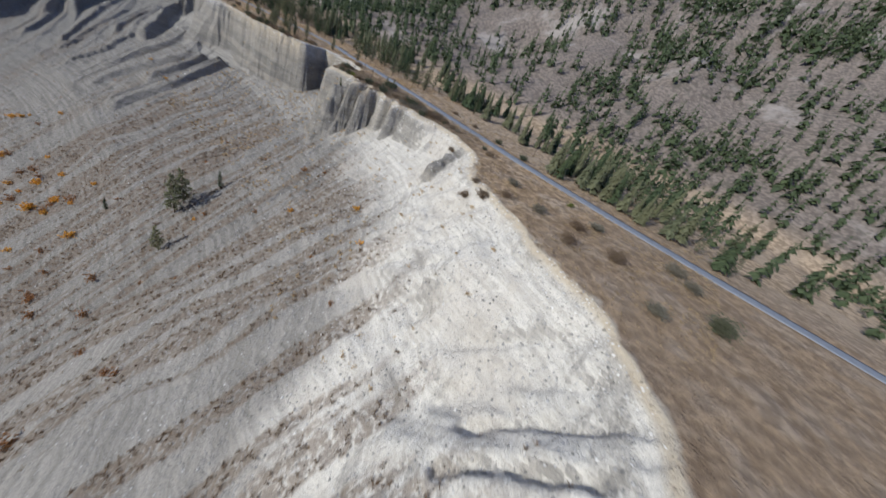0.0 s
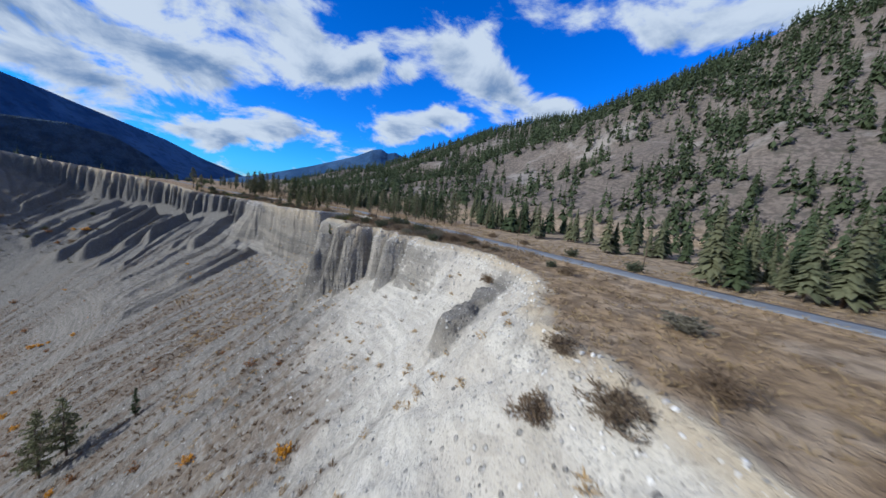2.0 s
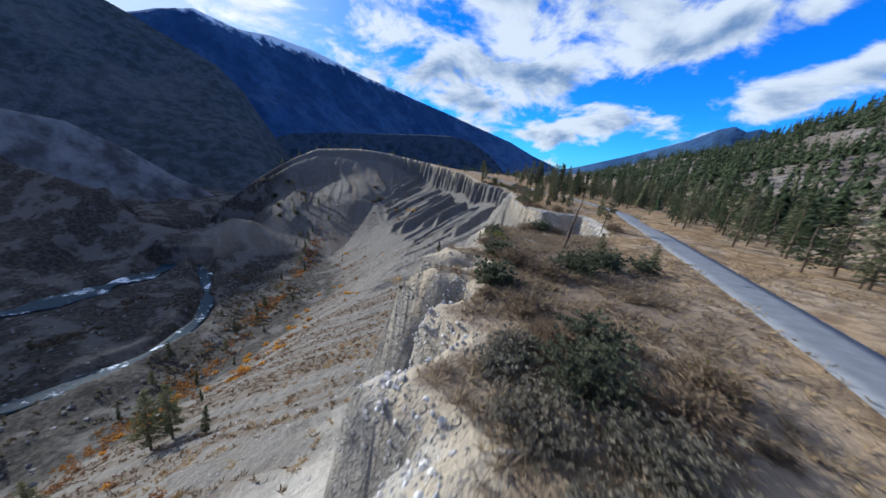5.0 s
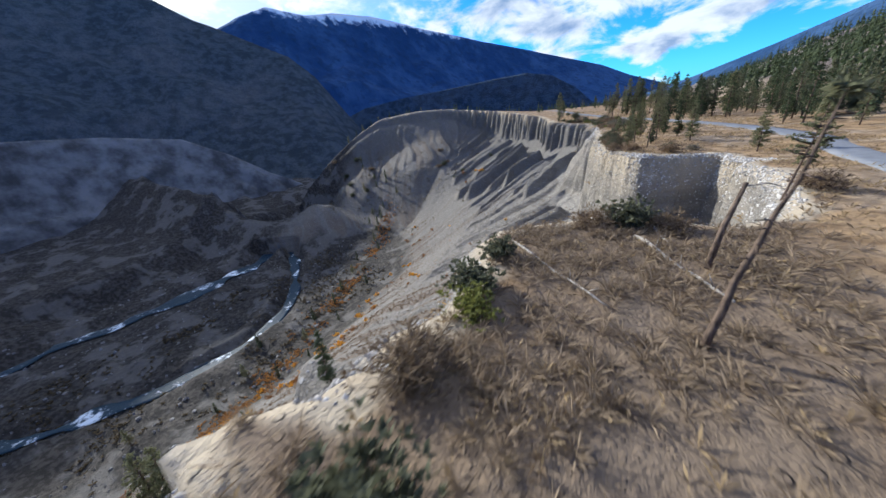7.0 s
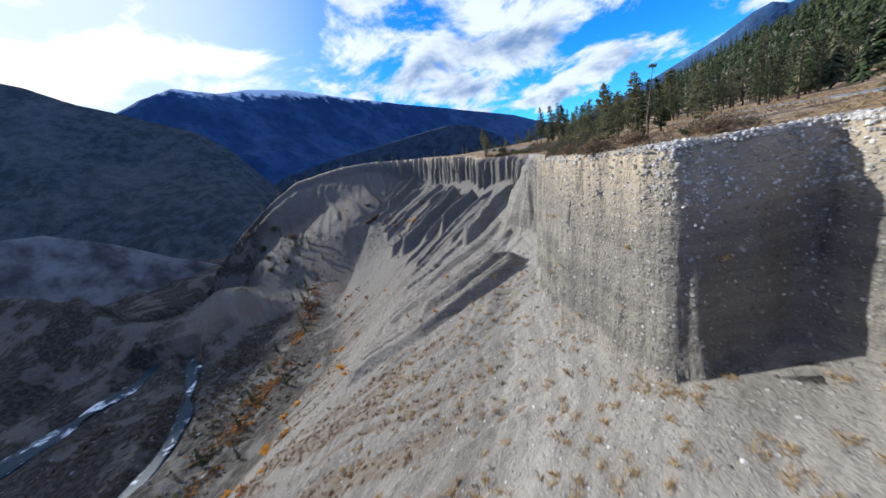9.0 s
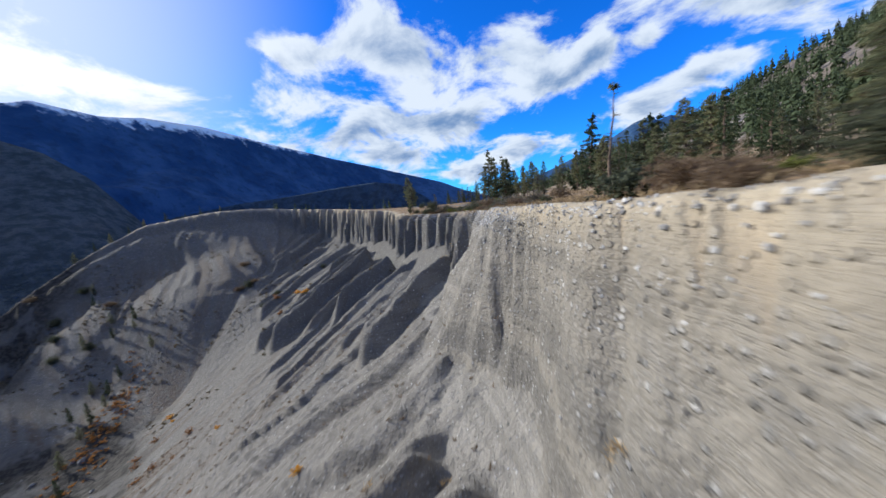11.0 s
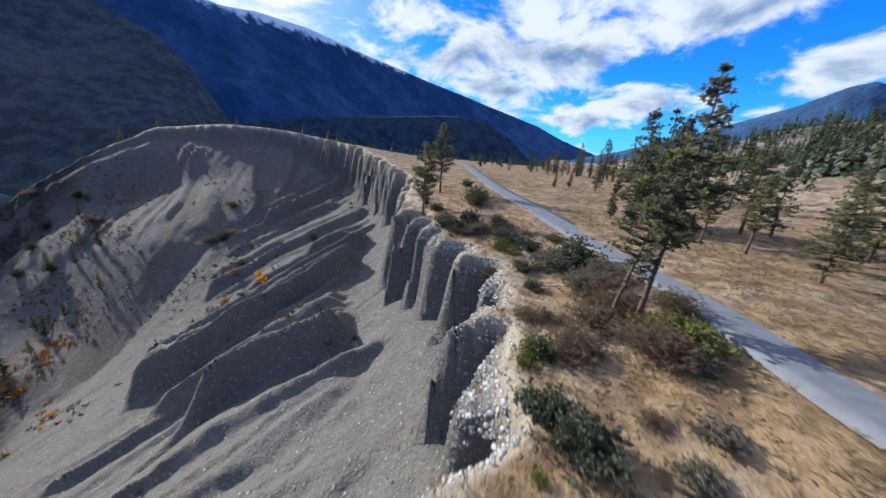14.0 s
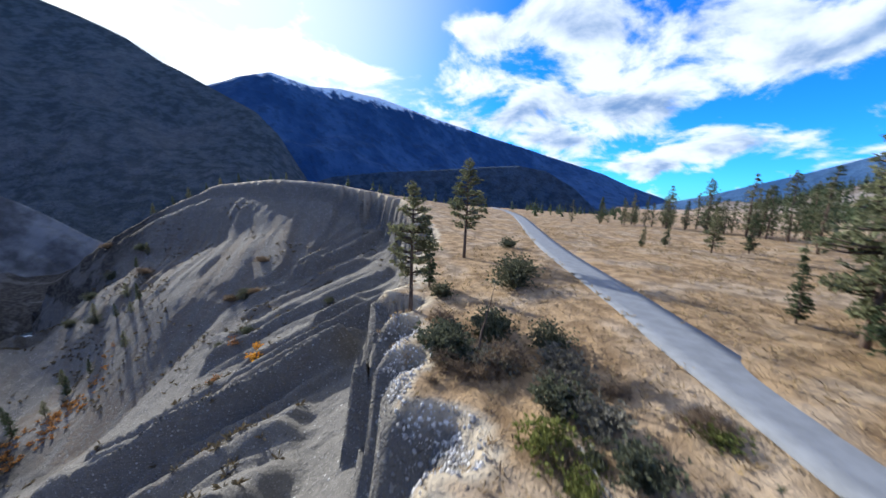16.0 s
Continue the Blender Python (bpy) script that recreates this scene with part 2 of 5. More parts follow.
    slope = slope - fins * (2.0 - 0.22 * fbm(x / 3.5, y / 3.5, 3, 49) - 0.4 * (ridged(x / 5.5, y / 5.5, 3, 47) - 0.6) - 0.16 * fbm(x / 1.7, y / 1.7, 2, 45))
    rills = ease(D, 2, 12) * (1 - ease(D, 95, 125)) * (1 - 0.5 * fins)
    slope = slope - 0.23 * np.maximum(-x - 60, 0) * ease(D, 6, 30) * ease(y, 320, 350)
    slope = slope + (1 - ease(y, 95, 125)) * ease(D, 1, 8) * (1 - ease(D, 30, 60)) * (0.45 * fbm(x / 4.2, y / 4.2, 3, 57) + 0.8 * (ridged(skew / 9.0, D / 26.0, 2, 58) - 0.6))
    slope = slope + rills * (1.0 * (ridged(skew / 5.0, D / 45.0, 2, 51) - 0.6) + 0.25 * fbm(skew / 1.6, D / 7.0, 2, 55))
    # spur that runs down towards the river beyond the bowl
    floor = FLOOR_Z + 2.2 * fbm(x / 26, y / 26, 4, 61) + 4.0 * (ridged((x + 0.6 * y) / 34, (y - 0.6 * x) / 90, 3, 65) - 0.55) + 0.012 * np.maximum(np.hypot(x + 150, y - 180) - 250, 0)
    k = 8.0
    slope = np.where(D > 0, k * np.log(np.exp(np.clip((slope - floor) / k, -30, 30)) + 1) + floor, slope)
    # the face itself
    steep = np.interp(y, [-200, 70, 88, 130, 165, 245, 256, 264, 271, 280, 292, 300, 420, 470, 520], [.95, 1.0, 6.0, 6.5, 9.0, 6.0, 1.9, 1.6, 2.4, 4.6, 5.0, 7.0, 6.0, 3.0, 2.0])
    steep = steep + (1.9 - steep) * soft
    brink = np.interp(y, [-200, 70, 90, 150, 175, 240, 260, 290, 310, 322, 342, 356], [0.8, 0.8, 2.2, 1.6, 0.5, 1.0, 3.5, 3.2, 1.8, 2.6, 2.4, 0.8])
    lip = np.minimum(d, brink)
    face = -0.95 * lip - steep * np.maximum(d - brink, 0)
    plateau = 0.35 * fbm(x / 22, y / 22, 3, 71) + 0.10 * fbm(x / 3.2, y / 3.2, 3, 75)
    r_d = np.full(x.shape, 50.0)
    by_road = (np.abs(x - np.interp(y, ROAD_LINE[:, 1], ROAD_LINE[:, 0])) < 25) & (y > -260) & (y < 640)
    r_d[by_road], _ = from_line(x[by_road], y[by_road], ROAD_LINE)
    plateau = plateau * ease(np.abs(r_d), 2.0, 6.0)
    plateau = plateau + np.interp(y, [60, 100, 175, 250, 310, 345, 400, 450], [0, -.2, -1.4, -2.1, -2.4, -2.4, -1.2, 0])
    near_rim = 1 - ease(-d, 2.0, 21)
    plateau = plateau - near_rim * np.interp(y, [150, 180, 250, 300, 340, 380], [0, .8, 1.6, 2.2, 2.0, 0])
    plateau = plateau + 0.03 * np.maximum(x - 125, 0)
    # the far end of the bluff swells, then falls away in a spur towards the river
    swell = 13 * np.exp(-((x + 115) / 92) ** 2 - ((y - 445) / 85) ** 2) + 4 * np.exp(-((x + 66) / 62) ** 2 - ((y - 388) / 46) ** 2)
    spur = 10 * ease(-x, 162, 195) + 30 * ease(-x, 182, 228) + 75 * ease(-x, 210, 300)
    z = np.where(d <= 0, plateau, np.maximum(slope, face + plateau))
    along = np.clip((x - 68.5) / 8.0, 0, 1)
    block_r = np.hypot(x - 68.5 - 8.0 * along, (y - 56.2 - 1.6 * along) * 1.1) + 0.9 * fbm(x / 2.2, y / 2.2, 3, 29)
    block = -6.6 + 2.6 * along - 3.4 * np.maximum(block_r - 1.5, 0)
    z = np.where(d > 0, np.maximum(z, block), z)
    for gully, deep in ((((20.5, 1.5), (24.5, -3.5), (26.5, -9.5)), 2.4), (((26.5, 2.6), (30.5, -2.5), (32.5, -9.0)), 1.8), (((33.5, 13.5), (38.3, 6.8), (41.0, 1.5)), 0.8), (((30, 8), (34.5, 2.0), (37, -5)), 0.7)):
        g_d = np.abs(from_line(x, y, rounded(gully, 2))[0]) + 0.5 * fbm(x / 3, y / 3, 2, 33)
        z = np.where(d > 0.6, z - deep * np.exp(-np.maximum(g_d, 0) ** 2 / 0.7), z)
    knob = -4.0 - 2.3 * np.maximum(np.hypot(x - 73.6, (y - 114.2) * 1.2) + 1.2 * fbm(x / 2.5, y / 2.5, 2, 23) - 2.6, 0)
    z = np.where(d > 0, np.maximum(z, knob), z)
    z = np.where(x < 120, z + swell, z)
    z = np.where((x < -150) & (y > 250), np.maximum(z - spur * ease(y, 270, 330), np.minimum(z, floor)), z)
    # the wooded hill behind the plateau
    crest = np.interp(y, [-1500, -300, 45, 143, 190, 250, 318, 420, 610, 700, 1000, 1500], [320, 304, 246, 224, 206, 189, 176, 166, 154, 132, 60, 25])
    foot = 165 + 30 * fbm(y / 160, 0 * y + 3.0, 2, 81)
    rise = np.clip((x - foot) / (575 - foot), 0, None)
    hill = crest * np.where(rise < 1, 0.55 * rise + 0.45 * rise ** 1.7, 1 - 0.15 * (rise - 1))
    hill = hill + ease(rise, 0.0, 0.3) * (1 - 0.6 * ease(rise, 0.7, 1)) * (11 * fbm(x / 90, y / 90, 4, 85) + 14 * (ridged(y / 110, x / 260, 2, 88) - 0.6))
    z = z + np.where(x > foot, np.maximum(hill, 0), 0)
    # river bed and the far bank
    for line, wide in ((RIVER_A_LINE, 9.0), (RIVER_B_LINE, 5.0)):
        rd = np.full(x.shape, 1e3)
        low = (x < 0) & (x > -420)
        rd[low] = np.abs(from_line(x[low], y[low], line)[0])
        z = np.where(low, np.where(z < FLOOR_Z + 14, z + (np.minimum(z, FLOOR_Z - 2.4) - z) * (1 - ease(rd, wide * 0.8, wide * 2.0)), z), z)
    bank = ease(-x - 0.25 * (y - 200) + 14 * fbm(x / 40, y / 40, 3, 91), 225, 262) * 18 + np.maximum(-x - 300, 0) * 0.05
    z = np.where(x < -60, z + bank * ease(-x, 150, 230) * np.where(y > 330, 1 - ease(z, -85, -62), 1.0), z)
    grass = np.where(d <= 0.4, 1.0, 0.0) * (1 - ease(-x + 6 * fbm(x / 20, y / 20, 2, 94), 165, 200))
    gravel = ease(d + 0.7 * fbm(x / 2, y / 2, 2, 93), -1.5, -0.5) * (1 - ease(d, 0.3, 1.6))
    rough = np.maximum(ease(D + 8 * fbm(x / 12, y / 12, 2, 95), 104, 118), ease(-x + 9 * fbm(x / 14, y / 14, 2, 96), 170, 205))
    band = ease(z - plateau + 1.2 * fbm(x / 6, y / 6, 2, 98), -8.5, -6.0) * (d > 0.15) * ease(y, 70, 90)
    pale = np.clip(1 - ease(y, 72, 118) * 0.78 - 0.35 * ease(y, 280, 300) - 0.85 * ease(D + 6 * fbm(skew / 9, D / 40, 2, 99) - 32 * (1 - ease(y, -5, 50)), 12, 30), 0, 1) * ease(block_r, 1.5, 4.5)
    brush = ease(fbm(skew / 3.0, D / 60.0, 3, 97) + 0.16 * ease(D, 14, 50) - 0.25 * fins, 0.02, 0.22) * ease(D, 12, 28) * (1 - rough) * (1 - 0.6 * fins)
    return [a.reshape(shape) for a in (z, grass, gravel, rough, d, D, pale, brush, r_d, band)]


def spaced(dense_from, dense_to, step, low, high, grow=1.07):
    """Coordinates, close together in the middle and wider outwards."""
    mid = list(np.arange(dense_from, dense_to, step))
    up, size = [mid[-1] + step], step
    while up[-1] < high:
        size *= 1.03 if up[-1] < dense_to + 140 else grow
        up.append(up[-1] + size)
    down, size = [mid[0] - step], step
    while down[-1] > low:
        size *= 1.03 if down[-1] > dense_from - 140 else grow
        down.append(down[-1] - size)
    return np.array(down[::-1] + mid + up)


def sheet(name, x, y, z, material, smooth=True):
    """A mesh from a grid of places."""
    rows, cols = x.shape
    verts = np.stack([x, y, z], -1).reshape(-1, 3)
    i = np.arange(rows * cols).reshape(rows, cols)
    faces = np.stack([i[:-1, :-1], i[:-1, 1:], i[1:, 1:], i[1:, :-1]], -1).reshape(-1, 4)
    mesh = bpy.data.meshes.new(name)
    mesh.vertices.add(len(verts)), mesh.loops.add(faces.size), mesh.polygons.add(len(faces))
    mesh.vertices.foreach_set("co", verts.astype(np.float32).ravel())
    mesh.loops.foreach_set("vertex_index", faces.astype(np.int32).ravel())
    mesh.polygons.foreach_set("loop_start", np.arange(0, faces.size, 4, dtype=np.int32))
    mesh.update(calc_edges=True)
    mesh.polygons.foreach_set("use_smooth", np.full(len(faces), smooth))
    mesh.materials.append(material)
    return mesh


def masks(mesh, **fields):
    for key, values in fields.items():
        mesh.attributes.new(key, "FLOAT", "POINT").data.foreach_set("value", np.asarray(values, np.float32).ravel())


# ---- materials ----
def material(name):
    m = bpy.data.materials.new(name)
    m.use_nodes = True
    return m, Nodes(m.node_tree)


def finish(n, colour, rough=0.9, height=None, strength=0.5, distance=0.1, **more):
    bsdf = n.add("ShaderNodeBsdfPrincipled", Roughness=rough)
    n.put(colour, bsdf.inputs["Base Color"])
    bsdf.inputs["Specular IOR Level"].default_value = more.pop("specular", 0.25)
    for key, value in more.items():
        n.put(value, bsdf.inputs[key])
    if height is not None:
        n.put(n.add("ShaderNodeBump", Strength=strength, Distance=distance, Height=height).outputs[0], bsdf.inputs["Normal"])
    n.add("ShaderNodeOutputMaterial", Surface=bsdf.outputs[0])


def ground_material():
    m, n = material("ground")
    p = n.add("ShaderNodeNewGeometry").outputs["Position"]
    mask = {}
    for k in ("grass", "gravel", "rough", "pale", "brush", "gold", "dull", "scrub", "band"):
        field = n.add("ShaderNodeAttribute")
        field.attribute_name = k
        mask[k] = field.outputs["Fac"]
    fine, mid, wide = n.noise(p, 3.5, 5, 0.65), n.noise(p, 0.45, 5, 0.6), n.noise(p, 0.06, 4, 0.55)
    beds = n.noise(n.scaled(p, 0.04, 0.04, 1.6), 1.0, 4, 0.6)
    steep = n.math("SUBTRACT", 1.0, n.math("ABSOLUTE", n.add("ShaderNodeSeparateXYZ", Vector=n.add("ShaderNodeNewGeometry").outputs["True Normal"]).outputs[2]))
    face = n.step(steep, 0.35, 0.7)
    small = n.add("ShaderNodeTexVoronoi", Vector=p, Scale=4.2)
    large = n.add("ShaderNodeTexVoronoi", Vector=p, Scale=1.5)
    pick_small = n.add("ShaderNodeSeparateColor", Color=small.outputs["Color"])
    pick_large = n.add("ShaderNodeSeparateColor", Color=large.outputs["Color"])
    pebble = n.math("MULTIPLY", n.step(small.outputs["Distance"], 0.42, 0.30), n.step(pick_small.outputs[0], 0.55, 0.6))
    cobble = n.math("MULTIPLY", n.step(large.outputs["Distance"], 0.34, 0.24), n.step(n.math("ADD", pick_large.outputs[0], n.math("ADD", n.math("MULTIPLY", face, 0.22), n.math("MULTIPLY", mask["band"], 0.32))), 0.74, 0.78))
    strata = n.noise(n.scaled(p, 0.06, 0.06, 5.0), 1.0, 3, 0.65)
    grey = n.mix(n.step(beds, 0.35, 0.65), rgb(0.122, 0.112, 0.098), rgb(0.20, 0.184, 0.162))
    cream = n.mix(n.step(beds, 0.35, 0.65), rgb(0.40, 0.372, 0.322), rgb(0.53, 0.495, 0.43))
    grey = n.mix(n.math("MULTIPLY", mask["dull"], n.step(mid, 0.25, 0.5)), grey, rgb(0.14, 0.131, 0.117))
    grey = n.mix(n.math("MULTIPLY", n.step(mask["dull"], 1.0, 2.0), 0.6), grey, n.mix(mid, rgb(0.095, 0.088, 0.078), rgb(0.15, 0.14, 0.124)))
    silt = n.mix(n.math("MULTIPLY", n.math("MULTIPLY", mask["pale"], n.step(wide, 0.24, 0.44)), n.math("SUBTRACT", 1.0, n.math("MULTIPLY", face, 0.65))), grey, cream)
    silt = n.mix(n.math("MULTIPLY", n.step(mid, 0.45, 0.68), n.math("SUBTRACT", 0.55, n.math("MULTIPLY", mask["pale"], 0.36))), silt, rgb(0.19, 0.175, 0.155))
    layers = n.noise(n.scaled(p, 0.02, 0.02, 0.36), 1.0, 5, 0.6)
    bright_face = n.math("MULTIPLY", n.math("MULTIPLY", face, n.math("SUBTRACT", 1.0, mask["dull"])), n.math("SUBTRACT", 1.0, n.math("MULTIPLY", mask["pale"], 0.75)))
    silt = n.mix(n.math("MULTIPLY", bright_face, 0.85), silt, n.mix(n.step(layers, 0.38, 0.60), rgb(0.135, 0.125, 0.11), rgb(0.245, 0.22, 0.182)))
    # where dull, steep faces darken further: the fins' shade is put into the colour
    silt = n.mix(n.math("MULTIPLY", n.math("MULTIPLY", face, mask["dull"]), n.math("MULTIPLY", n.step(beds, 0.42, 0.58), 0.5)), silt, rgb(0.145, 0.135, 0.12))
    lens = n.math("MULTIPLY", n.math("MULTIPLY", n.step(wide, 0.50, 0.60), 0.6), mask["pale"])
    silt = n.mix(lens, silt, rgb(0.42, 0.38, 0.32))
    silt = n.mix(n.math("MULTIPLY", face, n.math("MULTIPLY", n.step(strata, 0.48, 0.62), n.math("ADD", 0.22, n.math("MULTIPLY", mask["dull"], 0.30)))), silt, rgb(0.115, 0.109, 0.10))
    silt = n.mix(n.math("MULTIPLY", pebble, 0.5), silt, n.mix(pick_small.outputs[1], rgb(0.19, 0.18, 0.17), rgb(0.48, 0.46, 0.43)))
    silt = n.mix(n.math("MULTIPLY", cobble, 0.75), silt, n.mix(pick_large.outputs[1], rgb(0.10, 0.10, 0.098), rgb(0.50, 0.485, 0.46)))
    streak = n.noise(n.scaled(p, 0.9, 0.9, 0.07), 1.0, 4, 0.65)
    silt = n.mix(n.math("MULTIPLY", n.math("MULTIPLY", face, n.step(streak, 0.52, 0.68)), 0.22), silt, rgb(0.09, 0.085, 0.078))
    grain = n.noise(p, 7.0, 4, 0.75)
    silt = n.mix(n.math("MULTIPLY", n.step(grain, 0.50, 0.68), 0.42), silt, rgb(0.10, 0.095, 0.088))
    silt = n.mix(n.math("MULTIPLY", n.step(grain, 0.44, 0.30), 0.30), silt, rgb(0.46, 0.435, 0.395))
    tuft = n.math("MULTIPLY", mask["brush"], n.step(n.noise(p, 0.9, 4, 0.65), 0.36, 0.54))
    silt = n.mix(n.math("MULTIPLY", tuft, 0.6), silt, n.mix(fine, rgb(0.065, 0.045, 0.03), rgb(0.17, 0.115, 0.07)))
    straw = n.mix(n.step(mid, 0.4, 0.62), rgb(0.20, 0.148, 0.098), rgb(0.37, 0.282, 0.19))
    straw = n.mix(n.math("MULTIPLY", n.step(wide, 0.48, 0.62), 0.7), straw, rgb(0.305, 0.24, 0.17))
    straw = n.mix(n.math("MULTIPLY", n.step(fine, 0.5, 0.72), 0.5), straw, rgb(0.16, 0.125, 0.095))
    gold = n.mix(n.step(mid, 0.38, 0.62), rgb(0.168, 0.109, 0.058), rgb(0.325, 0.222, 0.122))
    straw = n.mix(n.math("MULTIPLY", mask["gold"], n.step(n.noise(p, 0.12, 4, 0.6), 0.36, 0.56)), straw, gold)
    straw = n.mix(n.math("MULTIPLY", mask["scrub"], n.step(mid, 0.25, 0.5)), straw, n.mix(fine, rgb(0.075, 0.057, 0.043), rgb(0.20, 0.152, 0.11)))
    height_z = n.add("ShaderNodeSeparateXYZ", Vector=p).outputs[2]
    scree = n.mix(n.step(mid, 0.4, 0.62), rgb(0.11, 0.091, 0.076), rgb(0.19, 0.157, 0.132))
    scree = n.mix(n.math("MULTIPLY", n.step(n.noise(p, 0.022, 5, 0.6), 0.52, 0.66), 0.6), scree, rgb(0.32, 0.29, 0.26))
    scree = n.mix(n.math("MULTIPLY", n.step(n.noise(p, 0.16, 4, 0.6), 0.55, 0.68), 0.7), scree, rgb(0.075, 0.07, 0.055))
    straw = n.mix(n.step(height_z, 2.5, 14.0), straw, scree)
    # brown valley soil, darkened past its own tone to carry the valley's deep shade
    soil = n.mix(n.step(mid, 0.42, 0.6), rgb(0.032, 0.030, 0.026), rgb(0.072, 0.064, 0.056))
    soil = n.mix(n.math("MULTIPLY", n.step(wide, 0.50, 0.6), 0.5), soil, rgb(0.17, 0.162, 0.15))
    c = n.mix(mask["grass"], silt, straw)
    c = n.mix(n.math("MULTIPLY", mask["gravel"], n.step(mid, 0.22, 0.44)), c, n.mix(fine, rgb(0.31, 0.262, 0.192), rgb(0.47, 0.40, 0.295)))
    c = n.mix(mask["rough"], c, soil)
    runnel = n.math("MULTIPLY", face, n.noise(n.scaled(p, 0.8, 0.8, 0.10), 1.0, 4, 0.6))
    silt_clods = n.math("MULTIPLY", n.math("SUBTRACT", 1.0, mask["grass"]), n.noise(p, 0.9, 5, 0.7))
    bumps = n.math("ADD", n.math("ADD", n.math("MULTIPLY", runnel, 1.0), n.math("MULTIPLY", silt_clods, n.math("SUBTRACT", 1.5, n.math("MULTIPLY", mask["pale"], 1.15)))), n.math("MULTIPLY", mid, 1.5))
    bumps = n.math("ADD", bumps, n.math("ADD", n.math("MULTIPLY", fine, 0.5), n.math("ADD", n.math("MULTIPLY", pebble, 0.3), n.math("ADD", n.math("MULTIPLY", cobble, 1.5), n.math("MULTIPLY", n.math("MULTIPLY", face, strata), 0.4)))))
    finish(n, c, 0.95, bumps, 0.8, 0.4, specular=0.15)
    return m


GROUND = ground_material()


def plain(name, colour, rough=0.8, spread=0.25, scale=2.0, **more):
    m, n = material(name)
    p = n.add("ShaderNodeNewGeometry").outputs["Position"]
    dark = tuple(v * (1 - spread) for v in colour)
    light = tuple(min(1, v * (1 + spread)) for v in colour)
    a = n.noise(p, scale, 5, 0.6)
    finish(n, n.mix(n.step(a, 0.3, 0.7), rgb(*dark), rgb(*light)), rough, n.noise(p, scale * 6, 3), 0.4, 0.05, **more)
    return m


# ---- the ground: one sheet to the horizon ----
gx, gx_far = spaced(-4, 108, 0.56, -4600, 4600, 1.09), spaced(-215, -5.2, 1.4, -4600, 4600, 1.09)
gy, gy_far = spaced(-20, 396, 0.56, -4600, 4600, 1.09), spaced(397.2, 462, 1.3, -4600, 4600, 1.09)
gx = np.concatenate([gx_far[gx_far < -5], gx[gx > -4.1]])
gy = np.concatenate([gy[gy < 396.3], gy_far[gy_far > 397.1]])
X, Y = np.meshgrid(gx, gy)
# draw the grid together at the cliff, where the land drops within a few metres
D0, _ = from_line(X.ravel(), Y.ravel(), RIM_LINE)
D0 = D0.reshape(X.shape)
gx_d, gy_d = np.gradient(D0, axis=1) / np.gradient(X, axis=1), np.gradient(D0, axis=0) / np.gradient(Y, axis=0)
size = np.maximum(np.hypot(gx_d, gy_d), 0.5)
R0, C0 = 9.0, 2.0
t0 = np.clip((D0 - C0) / R0, -1, 1)
inside = (X > -2) & (X < 108) & (Y > -18) & (Y < 394)
shift = np.where(inside, (np.sign(t0) * np.abs(t0) ** 1.55 - t0) * R0, 0)
X, Y = X + 0.8 * shift * gx_d / size ** 2, Y + 0.8 * shift * gy_d / size ** 2
Z, grass, gravel, rough, d_rim, d_spine, pale, brush, off_road, band = land(X, Y)
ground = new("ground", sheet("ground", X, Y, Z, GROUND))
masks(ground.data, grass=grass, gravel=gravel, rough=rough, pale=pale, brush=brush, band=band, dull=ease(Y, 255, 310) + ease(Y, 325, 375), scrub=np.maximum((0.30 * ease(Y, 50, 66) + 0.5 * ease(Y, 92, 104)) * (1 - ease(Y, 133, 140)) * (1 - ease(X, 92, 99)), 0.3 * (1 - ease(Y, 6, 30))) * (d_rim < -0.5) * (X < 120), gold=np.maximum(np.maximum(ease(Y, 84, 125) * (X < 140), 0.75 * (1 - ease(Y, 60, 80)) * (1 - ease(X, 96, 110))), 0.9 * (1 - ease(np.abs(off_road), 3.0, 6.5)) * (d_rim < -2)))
tagged(ground, "pale eroded silt bluff with dry grass plateau above a river valley", "ground", kind="structure")


def height_at(x, y):
    return float(land(np.array([float(x)]), np.array([float(y)]))[0][0])


# ---- the road ----
def strip(line, half, lift, material, name, steps=2.0, z=None, wild=0.04, sway=0.0):
    """A ribbon along a line."""
    pts = [Vector((*line[0], 0))]
    for a, b in zip(line[:-1], line[1:]):
        a, b = Vector((*a, 0)), Vector((*b, 0))
        count = max(1, int((b - a).length / steps))
        pts += [a.lerp(b, (i + 1) / count) for i in range(count)]
    P = np.array([p[:2] for p in pts])
    way = np.gradient(P, axis=0)
    way /= np.hypot(way[:, 0], way[:, 1])[:, None]
    side = np.stack([way[:, 1], -way[:, 0]], 1)
    P = P + side * (sway * fbm(np.arange(len(P)) / 7.0, np.zeros(len(P)), 3, 13))[:, None]
    offs = np.array([-1.0, -0.99, -0.5, 0.0, 0.5, 0.99, 1.0])
    drop = np.array([-0.25, 0.0, 0.02, 0.035, 0.02, 0.0, -0.25])
    wob = 1 + wild * fbm(np.arange(len(P)) / 4.0, np.zeros(len(P)), 2, 7)
    XX = P[:, :1] + side[:, :1] * offs * half * wob[:, None]
    YY = P[:, 1:] + side[:, 1:] * offs * half * wob[:, None]
    base = land(P[:, 0], P[:, 1])[0] if z is None else np.full(len(P), z)
    ZZ = base[:, None] + lift + drop[None, :]
    return new(name, sheet(name, XX, YY, ZZ, material))


ASPHALT = plain("asphalt", (0.17, 0.18, 0.195), 0.85, 0.12, 0.8)
tagged(strip(ROAD_LINE, 2.7, 0.06, ASPHALT, "road"), "narrow grey asphalt lane along the plateau", "road", kind="structure")


